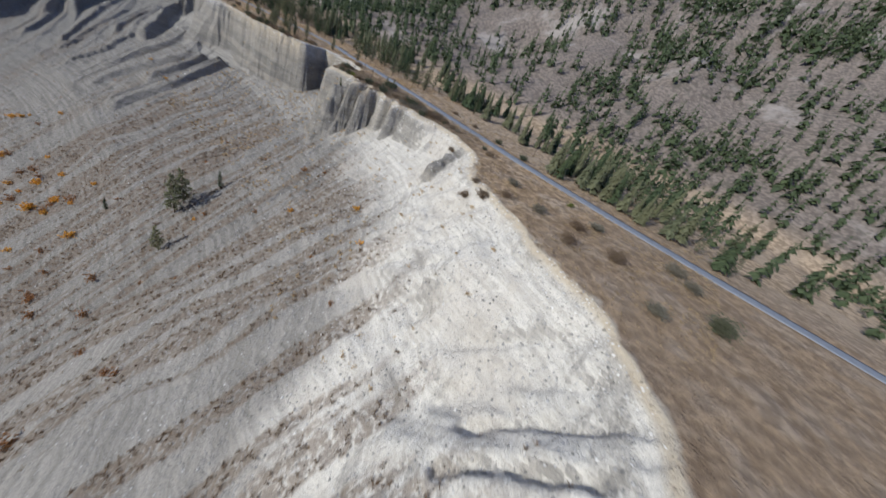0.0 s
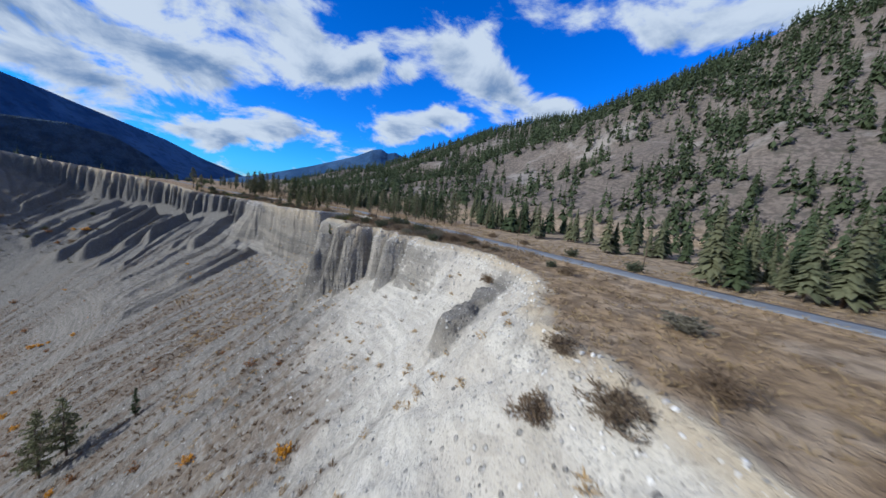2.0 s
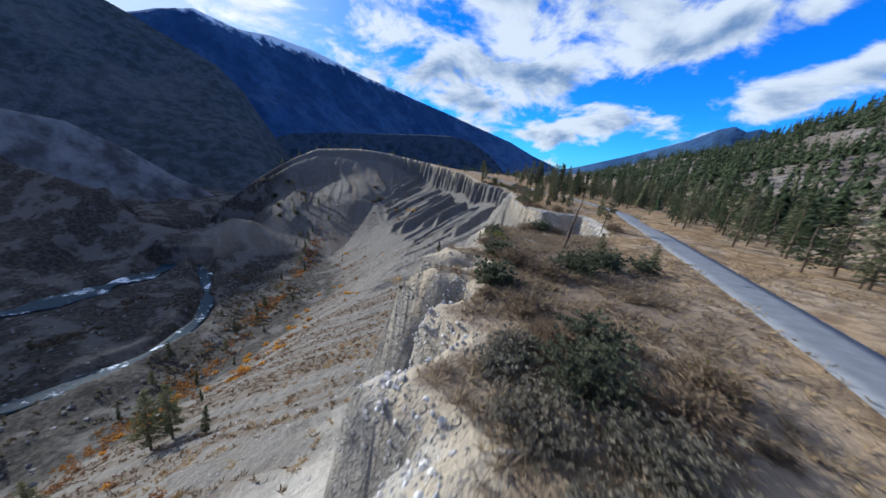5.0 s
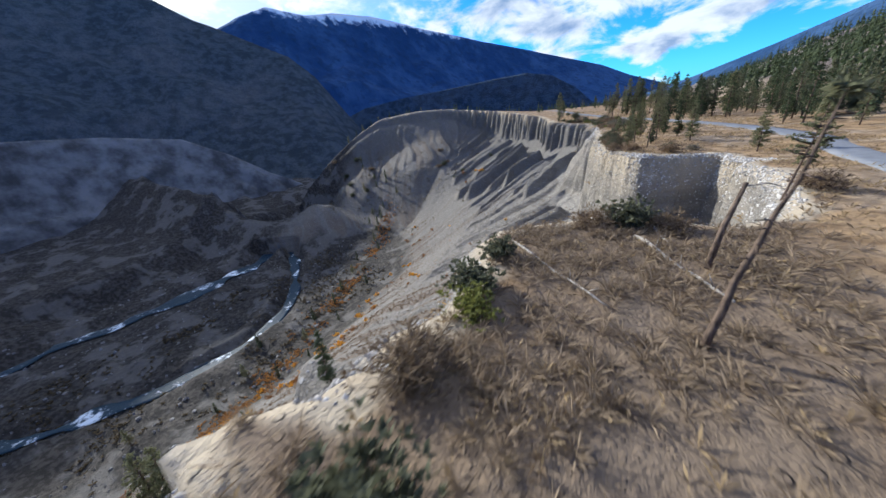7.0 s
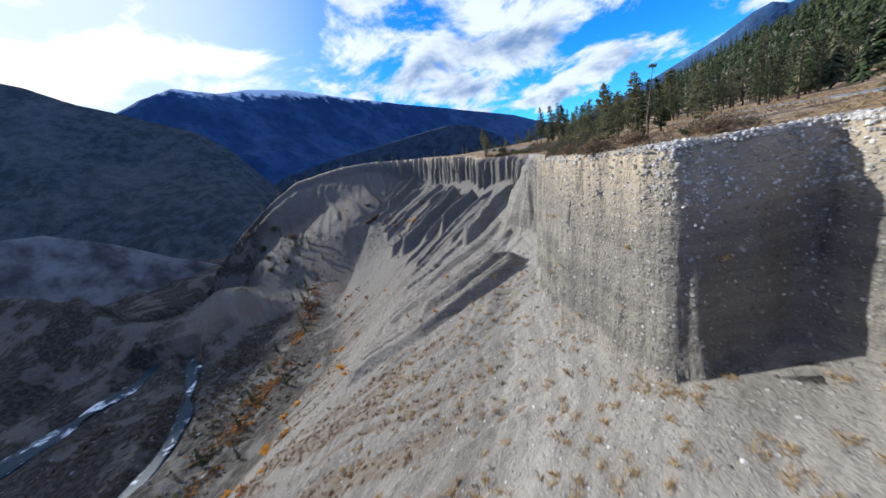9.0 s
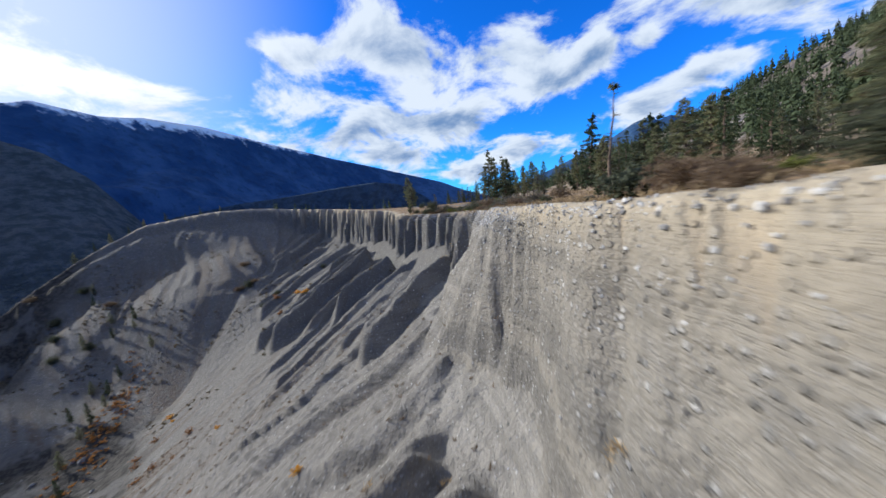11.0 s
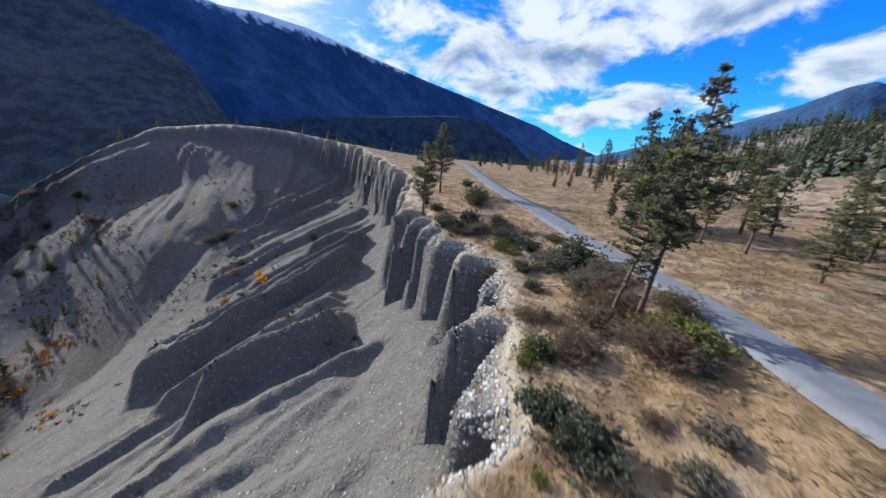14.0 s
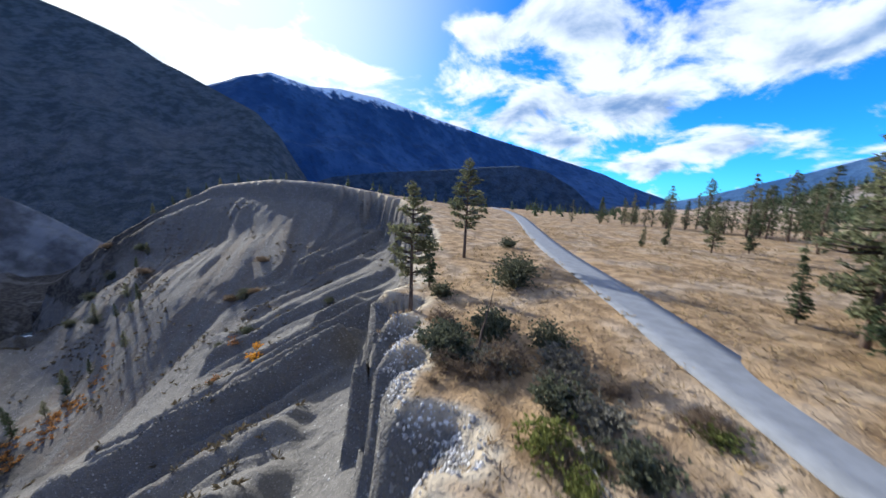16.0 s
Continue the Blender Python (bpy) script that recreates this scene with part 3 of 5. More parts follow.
def water_material():
    m, n = material("river_water")
    p = n.add("ShaderNodeNewGeometry").outputs["Position"]
    foam = n.step(n.math("ADD", n.math("MULTIPLY", n.noise(p, 0.08, 3), 0.8), n.math("MULTIPLY", n.noise(p, 0.5, 5, 0.75), 0.45)), 0.67, 0.75)
    c = n.mix(foam, rgb(0.022, 0.045, 0.065), rgb(0.7, 0.76, 0.8))
    finish(n, c, n.math("ADD", n.math("MULTIPLY", foam, 0.3), 0.5), n.noise(p, 1.5, 4, 0.7), 0.6, 0.25, specular=0.10)
    return m


WATER = water_material()
tagged(strip(RIVER_A_LINE, 6.5, 0, WATER, "river", 3.0, z=FLOOR_Z - 1.3, wild=0.6, sway=3.5), "fast blue river with pale rapids", "river", kind="structure")
tagged(strip(RIVER_B_LINE, 3.4, 0, WATER, "river", 3.0, z=FLOOR_Z - 1.3, wild=0.6, sway=2.5), "narrow side channel with white water", "river", kind="structure")

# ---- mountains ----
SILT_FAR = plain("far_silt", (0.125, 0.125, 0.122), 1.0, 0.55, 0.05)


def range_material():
    """Forest with distance haze painted in as blue, with bare rock and snow high up."""
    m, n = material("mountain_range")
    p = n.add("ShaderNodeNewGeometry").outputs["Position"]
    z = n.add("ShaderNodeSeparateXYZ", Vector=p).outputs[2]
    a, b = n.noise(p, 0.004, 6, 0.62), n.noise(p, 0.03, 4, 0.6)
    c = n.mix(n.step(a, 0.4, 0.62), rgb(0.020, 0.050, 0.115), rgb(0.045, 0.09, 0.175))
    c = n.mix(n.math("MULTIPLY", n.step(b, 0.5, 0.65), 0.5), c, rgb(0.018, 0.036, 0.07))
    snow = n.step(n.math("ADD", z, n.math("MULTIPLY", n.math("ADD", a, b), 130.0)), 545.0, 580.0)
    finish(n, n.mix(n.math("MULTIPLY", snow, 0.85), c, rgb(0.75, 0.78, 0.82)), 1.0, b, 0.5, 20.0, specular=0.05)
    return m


def slope_forest(name, rock, k=1.0):
    """A mountainside: close forest with paler scree and clearings, greyed blue to paint in haze."""
    m, n = material(name)
    p = n.add("ShaderNodeNewGeometry").outputs["Position"]
    a, b, c = n.noise(p, 0.006, 5, 0.6), n.noise(p, 0.05, 4, 0.65), n.noise(n.scaled(p, 1, 1, 0.35), 0.3, 3, 0.6)
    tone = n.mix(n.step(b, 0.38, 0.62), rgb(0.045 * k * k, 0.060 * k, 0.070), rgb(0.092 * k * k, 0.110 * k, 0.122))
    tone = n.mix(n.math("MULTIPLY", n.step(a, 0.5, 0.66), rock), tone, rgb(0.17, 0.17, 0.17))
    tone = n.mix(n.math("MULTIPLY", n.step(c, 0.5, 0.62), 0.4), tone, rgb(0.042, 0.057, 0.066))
    finish(n, tone, 1.0, n.math("ADD", b, c), 0.8, 12.0, specular=0.05)
    return m


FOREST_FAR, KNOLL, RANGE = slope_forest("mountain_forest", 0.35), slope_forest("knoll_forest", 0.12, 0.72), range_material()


def mountain(name, ridge, depth, label, seed, base=-110.0, rough=0.05, material=None):
    """A range seen from the plateau: ridge rows of azimuth, elevation in degrees and distance."""
    eye = np.array((70.0, 180.0, 5.0))
    az, el, dist = (np.array(c, float) for c in zip(*ridge))
    a = np.linspace(az[0], az[-1], 260)
    e, r = np.interp(a, az, el), np.interp(a, az, dist)
    crest = r * np.tan(np.radians(e))
    v = np.linspace(0, 1, 46)[:, None]
    rr = r * (1 - depth * (1 - v))
    zz = base + (crest - base) * (0.35 * v + 0.65 * v ** 1.5)
    s = np.radians(a) * r
    amp = crest * rough * (4 * v * (1 - v) + 0.12)
    zz = zz + amp * (2.2 * (ridged(s[None, :] / 420 + 0.6 * v, v * 1.3, 4, seed) - 0.6) * 2 + 0.5 * fbm(s[None, :] / 150, v * 6, 4, seed + 9))
    back = rr[-1:] * 1.25
    rr, zz = np.vstack([rr, back]), np.vstack([zz, zz[-1:] * 0.2 + base * 0.8])
    A = np.radians(a)[None, :] + 0 * rr
    ob = new(name, sheet(name, eye[0] + rr * np.sin(A), eye[1] + rr * np.cos(A), zz, material or FOREST_FAR))
    return tagged(ob, label, "mountain", kind="structure")


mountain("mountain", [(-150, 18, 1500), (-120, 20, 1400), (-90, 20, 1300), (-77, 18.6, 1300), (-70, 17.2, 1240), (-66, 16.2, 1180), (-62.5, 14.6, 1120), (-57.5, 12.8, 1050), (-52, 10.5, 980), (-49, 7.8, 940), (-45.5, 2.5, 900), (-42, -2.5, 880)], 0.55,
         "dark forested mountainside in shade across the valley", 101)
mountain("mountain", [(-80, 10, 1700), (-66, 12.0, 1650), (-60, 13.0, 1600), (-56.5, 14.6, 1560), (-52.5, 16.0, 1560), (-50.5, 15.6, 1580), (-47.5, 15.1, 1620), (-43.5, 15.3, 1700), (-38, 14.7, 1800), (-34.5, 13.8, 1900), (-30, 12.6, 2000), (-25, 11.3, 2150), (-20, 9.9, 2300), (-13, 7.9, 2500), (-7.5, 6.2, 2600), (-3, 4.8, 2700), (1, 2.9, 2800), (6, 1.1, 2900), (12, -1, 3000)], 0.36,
         "forested mountain range tinted blue for haze, with snow on its crest", 131, material=RANGE, rough=0.07)
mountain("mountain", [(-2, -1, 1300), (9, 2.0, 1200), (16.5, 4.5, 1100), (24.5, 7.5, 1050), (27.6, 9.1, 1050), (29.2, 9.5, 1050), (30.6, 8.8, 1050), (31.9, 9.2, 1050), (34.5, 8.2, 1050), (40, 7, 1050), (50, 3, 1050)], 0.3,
         "distant twin-peaked mountain at the valley's end, tinted blue for haze", 161, material=RANGE)
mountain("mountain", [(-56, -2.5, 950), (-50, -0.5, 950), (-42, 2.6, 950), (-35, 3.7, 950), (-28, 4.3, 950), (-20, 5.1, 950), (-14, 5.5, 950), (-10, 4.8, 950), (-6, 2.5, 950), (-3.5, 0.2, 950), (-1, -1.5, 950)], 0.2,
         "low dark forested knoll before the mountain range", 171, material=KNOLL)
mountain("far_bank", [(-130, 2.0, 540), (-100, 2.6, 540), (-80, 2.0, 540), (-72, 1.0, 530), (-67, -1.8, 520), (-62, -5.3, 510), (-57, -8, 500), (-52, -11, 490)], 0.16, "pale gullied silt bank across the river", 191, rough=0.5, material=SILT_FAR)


# ---- building helpers ----
rng = np.random.default_rng(7)


def tri_mesh(name, verts, faces, material, smooth=False):
    mesh = bpy.data.meshes.new(name)
    verts, faces = np.asarray(verts, np.float32), np.asarray(faces, np.int32)
    k = faces.shape[1]
    mesh.vertices.add(len(verts)), mesh.loops.add(faces.size), mesh.polygons.add(len(faces))
    mesh.vertices.foreach_set("co", verts.ravel())
    mesh.loops.foreach_set("vertex_index", faces.ravel())
    mesh.polygons.foreach_set("loop_start", np.arange(0, faces.size, k, dtype=np.int32))
    mesh.update(calc_edges=True)
    mesh.polygons.foreach_set("use_smooth", np.full(len(faces), smooth))
    mesh.materials.append(material)
    return mesh


def joined(pieces):
    """Several (verts, faces) as one."""
    verts, faces, n = [], [], 0
    for v, f in pieces:
        verts.append(v), faces.append(np.asarray(f) + n)
        n += len(v)
    return np.vstack(verts), np.vstack(faces)


def part(name, mesh, parent, label=""):
    ob = new(name, mesh)
    ob.parent = parent
    return tagged(ob, label)


def tube(points, radii, sides=6):
    """A tapered limb through points, as triangles."""
    P, n = np.array(points, float), len(points)
    way = np.gradient(P, axis=0)
    way /= np.linalg.norm(way, axis=1)[:, None] + 1e-9
    ref = np.where(np.abs(way[:, 2:]) > 0.9, np.array([[1.0, 0, 0]]), np.array([[0, 0, 1.0]]))
    u = np.cross(way, ref)
    u /= np.linalg.norm(u, axis=1)[:, None]
    v = np.cross(way, u)
    a = np.linspace(0, 2 * np.pi, sides, endpoint=False)
    ring = P[:, None] + np.array(radii)[:, None, None] * (np.cos(a)[None, :, None] * u[:, None] + np.sin(a)[None, :, None] * v[:, None])
    faces = []
    for i in range(n - 1):
        for j in range(sides):
            p, q = i * sides + j, i * sides + (j + 1) % sides
            faces += [(p, q, q + sides), (p, q + sides, p + sides)]
    top = (n - 1) * sides
    faces += [(0, j + 1, j) for j in range(1, sides - 1)] + [(top, top + j, top + j + 1) for j in range(1, sides - 1)]
    return ring.reshape(-1, 3), np.array(faces)


def blades(centres, count, length, width, rng, up=0.25, out=None):
    """Narrow leaves or needle tufts that spring from each of the centres."""
    n = len(centres) * count
    base = np.repeat(np.asarray(centres, float), count, axis=0)
    way = rng.normal(size=(n, 3))
    if out is not None:
        way = way * 0.75 + np.repeat(np.asarray(out, float), count, axis=0)
    way /= np.linalg.norm(way, axis=1)[:, None] + 1e-9
    way[:, 2] = way[:, 2] * (1 - up) + up
    size = length * rng.uniform(0.6, 1.3, (n, 1))
    side = np.cross(way, rng.normal(size=(n, 3)))
    side /= np.linalg.norm(side, axis=1)[:, None] + 1e-9
    half = width * rng.uniform(0.6, 1.3, (n, 1))
    m = base + way * size * 0.55
    tip = base + way * size + np.array([[0, 0, -0.12]]) * size
    verts = np.stack([base, m + side * half, tip, m - side * half], 1).reshape(-1, 3)
    k = np.arange(n)[:, None] * 4
    faces = np.concatenate([k + np.array([[0, 1, 3]]), k + np.array([[3, 1, 2]])], 1).reshape(-1, 3)
    return verts, faces


def leafy(name, dark, light, scale=1.2, rough=0.75):
    m, n = material(name)
    geo = n.add("ShaderNodeNewGeometry")
    who = n.add("ShaderNodeObjectInfo").outputs["Random"]
    k = n.math("ADD", n.math("MULTIPLY", geo.outputs["Random Per Island"], 0.6), n.math("MULTIPLY", n.noise(geo.outputs["Position"], scale, 3), 0.4))
    c = n.mix(k, rgb(*dark), rgb(*light))
    c = n.mix(n.math("MULTIPLY", who, 0.35), c, rgb(light[0] * 1.05, light[1] * 0.9, light[2] * 0.8))
    bsdf = n.add("ShaderNodeBsdfPrincipled", Roughness=rough)
    n.put(c, bsdf.inputs["Base Color"])
    bsdf.inputs["Specular IOR Level"].default_value = 0.2
    thin = n.add("ShaderNodeBsdfTranslucent")
    n.put(c, thin.inputs[0])
    both = n.add("ShaderNodeMixShader")
    both.inputs[0].default_value = 0.35
    n.put(bsdf.outputs[0], both.inputs[1]), n.put(thin.outputs[0], both.inputs[2])
    n.add("ShaderNodeOutputMaterial", Surface=both.outputs[0])
    return m


def bark_material(name, dark, light):
    m, n = material(name)
    p = n.add("ShaderNodeTexCoord").outputs["Object"]
    a = n.noise(n.scaled(p, 9, 9, 1.6), 1.0, 5, 0.65)
    finish(n, n.mix(n.step(a, 0.35, 0.65), rgb(*dark), rgb(*light)), 0.95, a, 0.9, 0.04, specular=0.1)
    return m


NEEDLE = leafy("pine_needles", (0.055, 0.067, 0.038), (0.195, 0.205, 0.118))
RIM_NEEDLE = leafy("rim_pine_needles", (0.065, 0.078, 0.04), (0.25, 0.26, 0.14))
FIR = leafy("fir_needles", (0.026, 0.042, 0.024), (0.09, 0.12, 0.058))
JUNIPER = leafy("juniper_leaves", (0.045, 0.056, 0.034), (0.14, 0.15, 0.095))
SAGE = leafy("sage_leaves", (0.10, 0.10, 0.075), (0.24, 0.22, 0.17))
DRY = leafy("dry_twigs", (0.10, 0.075, 0.05), (0.24, 0.18, 0.12))
AUTUMN = leafy("autumn_leaves", (0.36, 0.15, 0.02), (0.75, 0.42, 0.05))
RUST = leafy("rusty_leaves", (0.16, 0.075, 0.03), (0.34, 0.17, 0.07))
STRAW = leafy("straw", (0.17, 0.125, 0.07), (0.42, 0.32, 0.18))
TAN = leafy("dry_tufts", (0.065, 0.045, 0.03), (0.18, 0.125, 0.075))
BARK = bark_material("pine_bark", (0.06, 0.045, 0.035), (0.19, 0.14, 0.105))
DEADWOOD = bark_material("bleached_wood", (0.19, 0.17, 0.145), (0.39, 0.36, 0.315))


# ---- trees ----
def pine(name, height, spread, rng, bare=0.25, leaves=NEEDLE, tiers=26, droop=0.15, dense=1.0, lean=(0, 0), fine=1.0, inner=0.35, girth=0.018, limbs=1.0, taper=0.75, needle=1.0):
    """A conifer: bent, tapering trunk with limbs, and a crown of needle tufts. Returns its Empty."""
    tree = new(name)
    zs = np.linspace(-0.3, height, 9)
    bend = np.cumsum(rng.normal(0, 0.012 * height, (9, 2)), axis=0) * np.linspace(0, 1, 9)[:, None] + np.outer(zs, lean)
    line = np.column_stack([bend, zs])
    wood, boughs = [tube(line, girth * height * (1 - 0.93 * np.linspace(0, 1, 9)) + 0.01, 7)], []
    tufts, outs = [], []
    for k in range(tiers):
        f = bare + (1 - bare) * (k + rng.uniform(0, 0.9)) / tiers
        at = np.array([np.interp(f * height, zs, line[:, i]) for i in range(3)])
        reach = spread * (1 - (f - bare) / (1 - bare)) ** taper * min(1, 0.35 + 3.2 * (f - bare)) + 0.05 * spread
        for j in range(rng.integers(3, 6)):
            a = rng.uniform(0, 2 * np.pi)
            long = reach * rng.uniform(0.45, 1.15)
            tip = at + np.array([math.cos(a) * long, math.sin(a) * long, long * rng.uniform(-droop, 0.35 - droop)])
            mid = (at + tip) / 2 + np.array([0, 0, -0.06 * long])
            if long > 0.35 and (limbs == 1 or rng.uniform() < limbs):
                boughs.append(tube([at, mid, tip], np.array([0.007, 0.005, 0.002]) * height * (0.4 + long / spread), 3))
            steps = max(2, int(long * 3.4 * dense))
            for q in np.linspace(inner, 1.0, steps):
                c = at + (tip - at) * q + rng.normal(0, 0.10, 3) * (0.4 + 0.35 * long)
                tufts.append(c)
                outs.append((tip - at) / max(long, 0.01) * 0.6)
    for k in range(int(5 * bare / 0.25)):
        f = rng.uniform(0.35, 1) * bare
        a, long = rng.uniform(0, 2 * np.pi), rng.uniform(0.3, 0.6) * spread
        at = np.array([np.interp(f * height, zs, line[:, i]) for i in range(3)])
        boughs.append(tube([at, at + np.array([math.cos(a) * long, math.sin(a) * long, -0.1 * long])], [0.004 * height, 0.001 * height], 3))
    tufts.append(line[-1])
    outs.append((0, 0, 1))
    trunk = part("trunk", tri_mesh("trunk", *joined(wood), BARK, True), tree)
    tagged(part("branchwork", tri_mesh("branchwork", *joined(boughs), BARK, True), trunk), kind="stuff")
    part("crown", tri_mesh("crown", *blades(np.array(tufts), int(8 * fine), (0.34 + 0.012 * height) * needle, 0.07 / fine ** 0.7, rng, 0.2, outs), leaves), tree)
    return tree


def fir_cloud(height, spread, rng, tiers=9, arms=8, droop=(0.1, 0.5), broad=(0.13, 0.27)):
    """A light conifer for woods far off: ragged drooping sprays round a stem."""
    verts, faces = [], []
    v, f = tube([(0, 0, -0.4), (0, 0, height * 0.95)], [0.016 * height, 0.004 * height], 4)
    verts.append(v), faces.append(f)
    n = len(v)
    for k in range(tiers):
        q = (k + rng.uniform(0.1, 0.7)) / tiers
        z = height * (0.12 + 0.86 * q)
        reach = spread * (1 - q) ** 0.8 + 0.12
        for j in range(arms):
            a = rng.uniform(0, 2 * np.pi)
            long, wide = reach * rng.uniform(0.5, 1.2), reach * rng.uniform(*broad) + 0.06
            o, s = np.array([math.cos(a), math.sin(a), 0]), np.array([-math.sin(a), math.cos(a), 0])
            drop = np.array([0, 0, -long * rng.uniform(*droop)])
            top = np.array([0, 0, z + (0.06 + 0.1 * droop[0]) * height * rng.uniform(0, 1)])
            mid = np.array([0, 0, z]) + o * long * 0.6 + drop * 0.3
            tip = np.array([0, 0, z]) + o * long + drop
            verts.append(np.array([top, mid + s * wide, tip, mid - s * wide, mid + np.array([0, 0, 0.25 * wide])]))
            faces.append(n + np.array([(0, 1, 4), (1, 2, 4), (2, 3, 4), (3, 0, 4)]))
            n += 5
    top = height * 0.93
    verts.append(np.array([(0.12, 0, top), (-0.08, 0.1, top), (-0.08, -0.1, top), (0, 0, height * 1.03)]))
    faces.append(n + np.array([(0, 1, 3), (1, 2, 3), (2, 0, 3)]))
    return np.vstack(verts), np.vstack(faces)


def stand(ob, x, y, turn=0.0, scale=1.0, sink=0.1, tilt=(0, 0)):
    """Put a thing on the land."""
    ob.matrix_basis = pose(x, y, height_at(x, y) - sink, tilt[0], tilt[1], turn) @ Matrix.Diagonal((scale, scale, scale, 1))
    return ob


TREES = {
    "open": pine("pine_tree", 10.0, 2.4, rng, 0.3, RIM_NEEDLE, 24, 0.03, 1.3, inner=0.45, fine=1.8, needle=0.62),
    "full": pine("pine_tree", 10.0, 2.5, rng, 0.12, RIM_NEEDLE, 30, 0.15, 1.2, fine=1.6, needle=0.68),
    "slim": pine("fir_tree", 10.0, 1.7, rng, 0.08, FIR, 32, 0.25, 1.3, fine=1.5, needle=0.7),
    "tall": pine("pine_tree", 10.0, 2.15, rng, 0.34, RIM_NEEDLE, 26, 0.05, 1.45, fine=2.8, needle=0.42, inner=0.4, girth=0.0125, taper=1.05),
    "dead": pine("dead_tree", 10.0, 1.3, rng, 0.97, NEEDLE, 1, 0.1, 0.2),
}
used = set()


def plant(kind, x, y, h, label, group="", turn=None, tilt=(0, 0)):
    """The first of a kind stands where it is first wanted; the rest are copies."""
    ob = TREES[kind]
    if kind in used:
        ob = copy_thing(ob, Matrix())
    used.add(kind)
    stand(ob, x, y, (rng.uniform(0, 360) if tilt == (0, 0) else 0) if turn is None else turn, h / 10.0, 0.1, tilt)
    return tagged(ob, label, "tree", group)


PINE_LABEL = "green pine with open crown at the bluff's rim"
WOOD_LABEL = "dark green conifer in the wood behind the road"
for kind, x, y, h, tilt in [("open", 50, 342, 14.0, (0, 0)), ("open", 45.5, 365, 17.0, (0, 0)), ("slim", 47.5, 350, 8.0, (0, 0)), ("tall", 78.0, 311.0, 13.5, (-3, 10)), ("tall", 80.2, 311.8, 18.5, (-3, 5)),
                            ("slim", 85.2, 358, 7, (0, 0)), ("slim", 87.4, 349.5, 11.6, (0, 0)), ("full", 92, 351.5, 18.1, (0, 0)), ("full", 88, 354, 20.3, (0, 0)), ("full", 95, 358, 18.8, (0, 0)), ("open", 96, 344, 10.5, (0, 0)), ("full", 101, 328, 11, (0, 0)),
                            ("open", 99, 338, 11, (0, 0)), ("full", 115, 343, 15.9, (0, 0)), ("slim", 120, 342, 17.4, (0, 0)), ("open", 105, 353, 15.9, (0, 0)), ("full", 121, 334, 15.9, (0, 0)),
                            ("slim", 74, 400, 5, (0, 0)), ("slim", 79, 405, 6, (0, 0)), ("full", 87, 402, 10, (0, 0)), ("slim", 95, 409, 9, (0, 0)), ("slim", 103, 284, 18, (0, 0)),
                            ("full", 109, 290, 14, (0, 0)), ("full", 114, 281, 15, (0, 0)), ("slim", 112, 273, 14, (0, 0)), ("full", 119, 268, 15, (0, 0)), ("open", 107, 304, 12, (0, 0)),
                            ("full", 86.5, 189, 6.4, (0, 0)), ("open", 88, 197, 8.7, (0, 0)), ("slim", 91, 192, 6, (0, 0)), ("open", 92.5, 200, 9.4, (0, 0)), ("full", 87, 206, 8.1, (0, 0)),
                            ("slim", 95, 211, 7.4, (0, 0)), ("full", 90, 216, 8.7, (0, 0)), ("slim", 97, 204, 8.1, (0, 0)), ("full", 95, 223, 9.4, (0, 0)), ("open", 88, 229, 6.7, (0, 0)),
                            ("slim", 86, 240, 4, (0, 0)), ("full", 90, 236, 6, (0, 0)), ("open", 84.5, 214, 6, (0, 0)), ("tall", 98.5, 146, 9.5, (-6, 10)), ("full", 105, 178, 7, (0, 0)),
                            ("slim", 72.6, 114.2, 3.2, (0, -6)), ("full", 97.3, 115, 3.2, (0, 0)), ("full", 90.5, 111, 3.8, (0, 0)), ("open", 84, 234, 5.9, (0, 0)), ("full", 98, 193, 7.6, (0, 0))]:
    plant(kind, x, y, h, PINE_LABEL if h > 5 else "small green conifer on the grassy rim", "pines along the rim", None, tilt)
for x, y, h, tilt in [(83, 231, 9.5, (0, 3)), (60, 337, 6.5, (0, 4)), (88.0, 118.5, 8.5, (4, 5)), (90, 186, 8, (0, 0)), (93, 66, 3.5, (0, 0)), (113, 50, 7, (0, 0))]:
    plant("dead", x, y, h, "bare grey dead pine standing in dry grass", "dead pines", None, tilt)
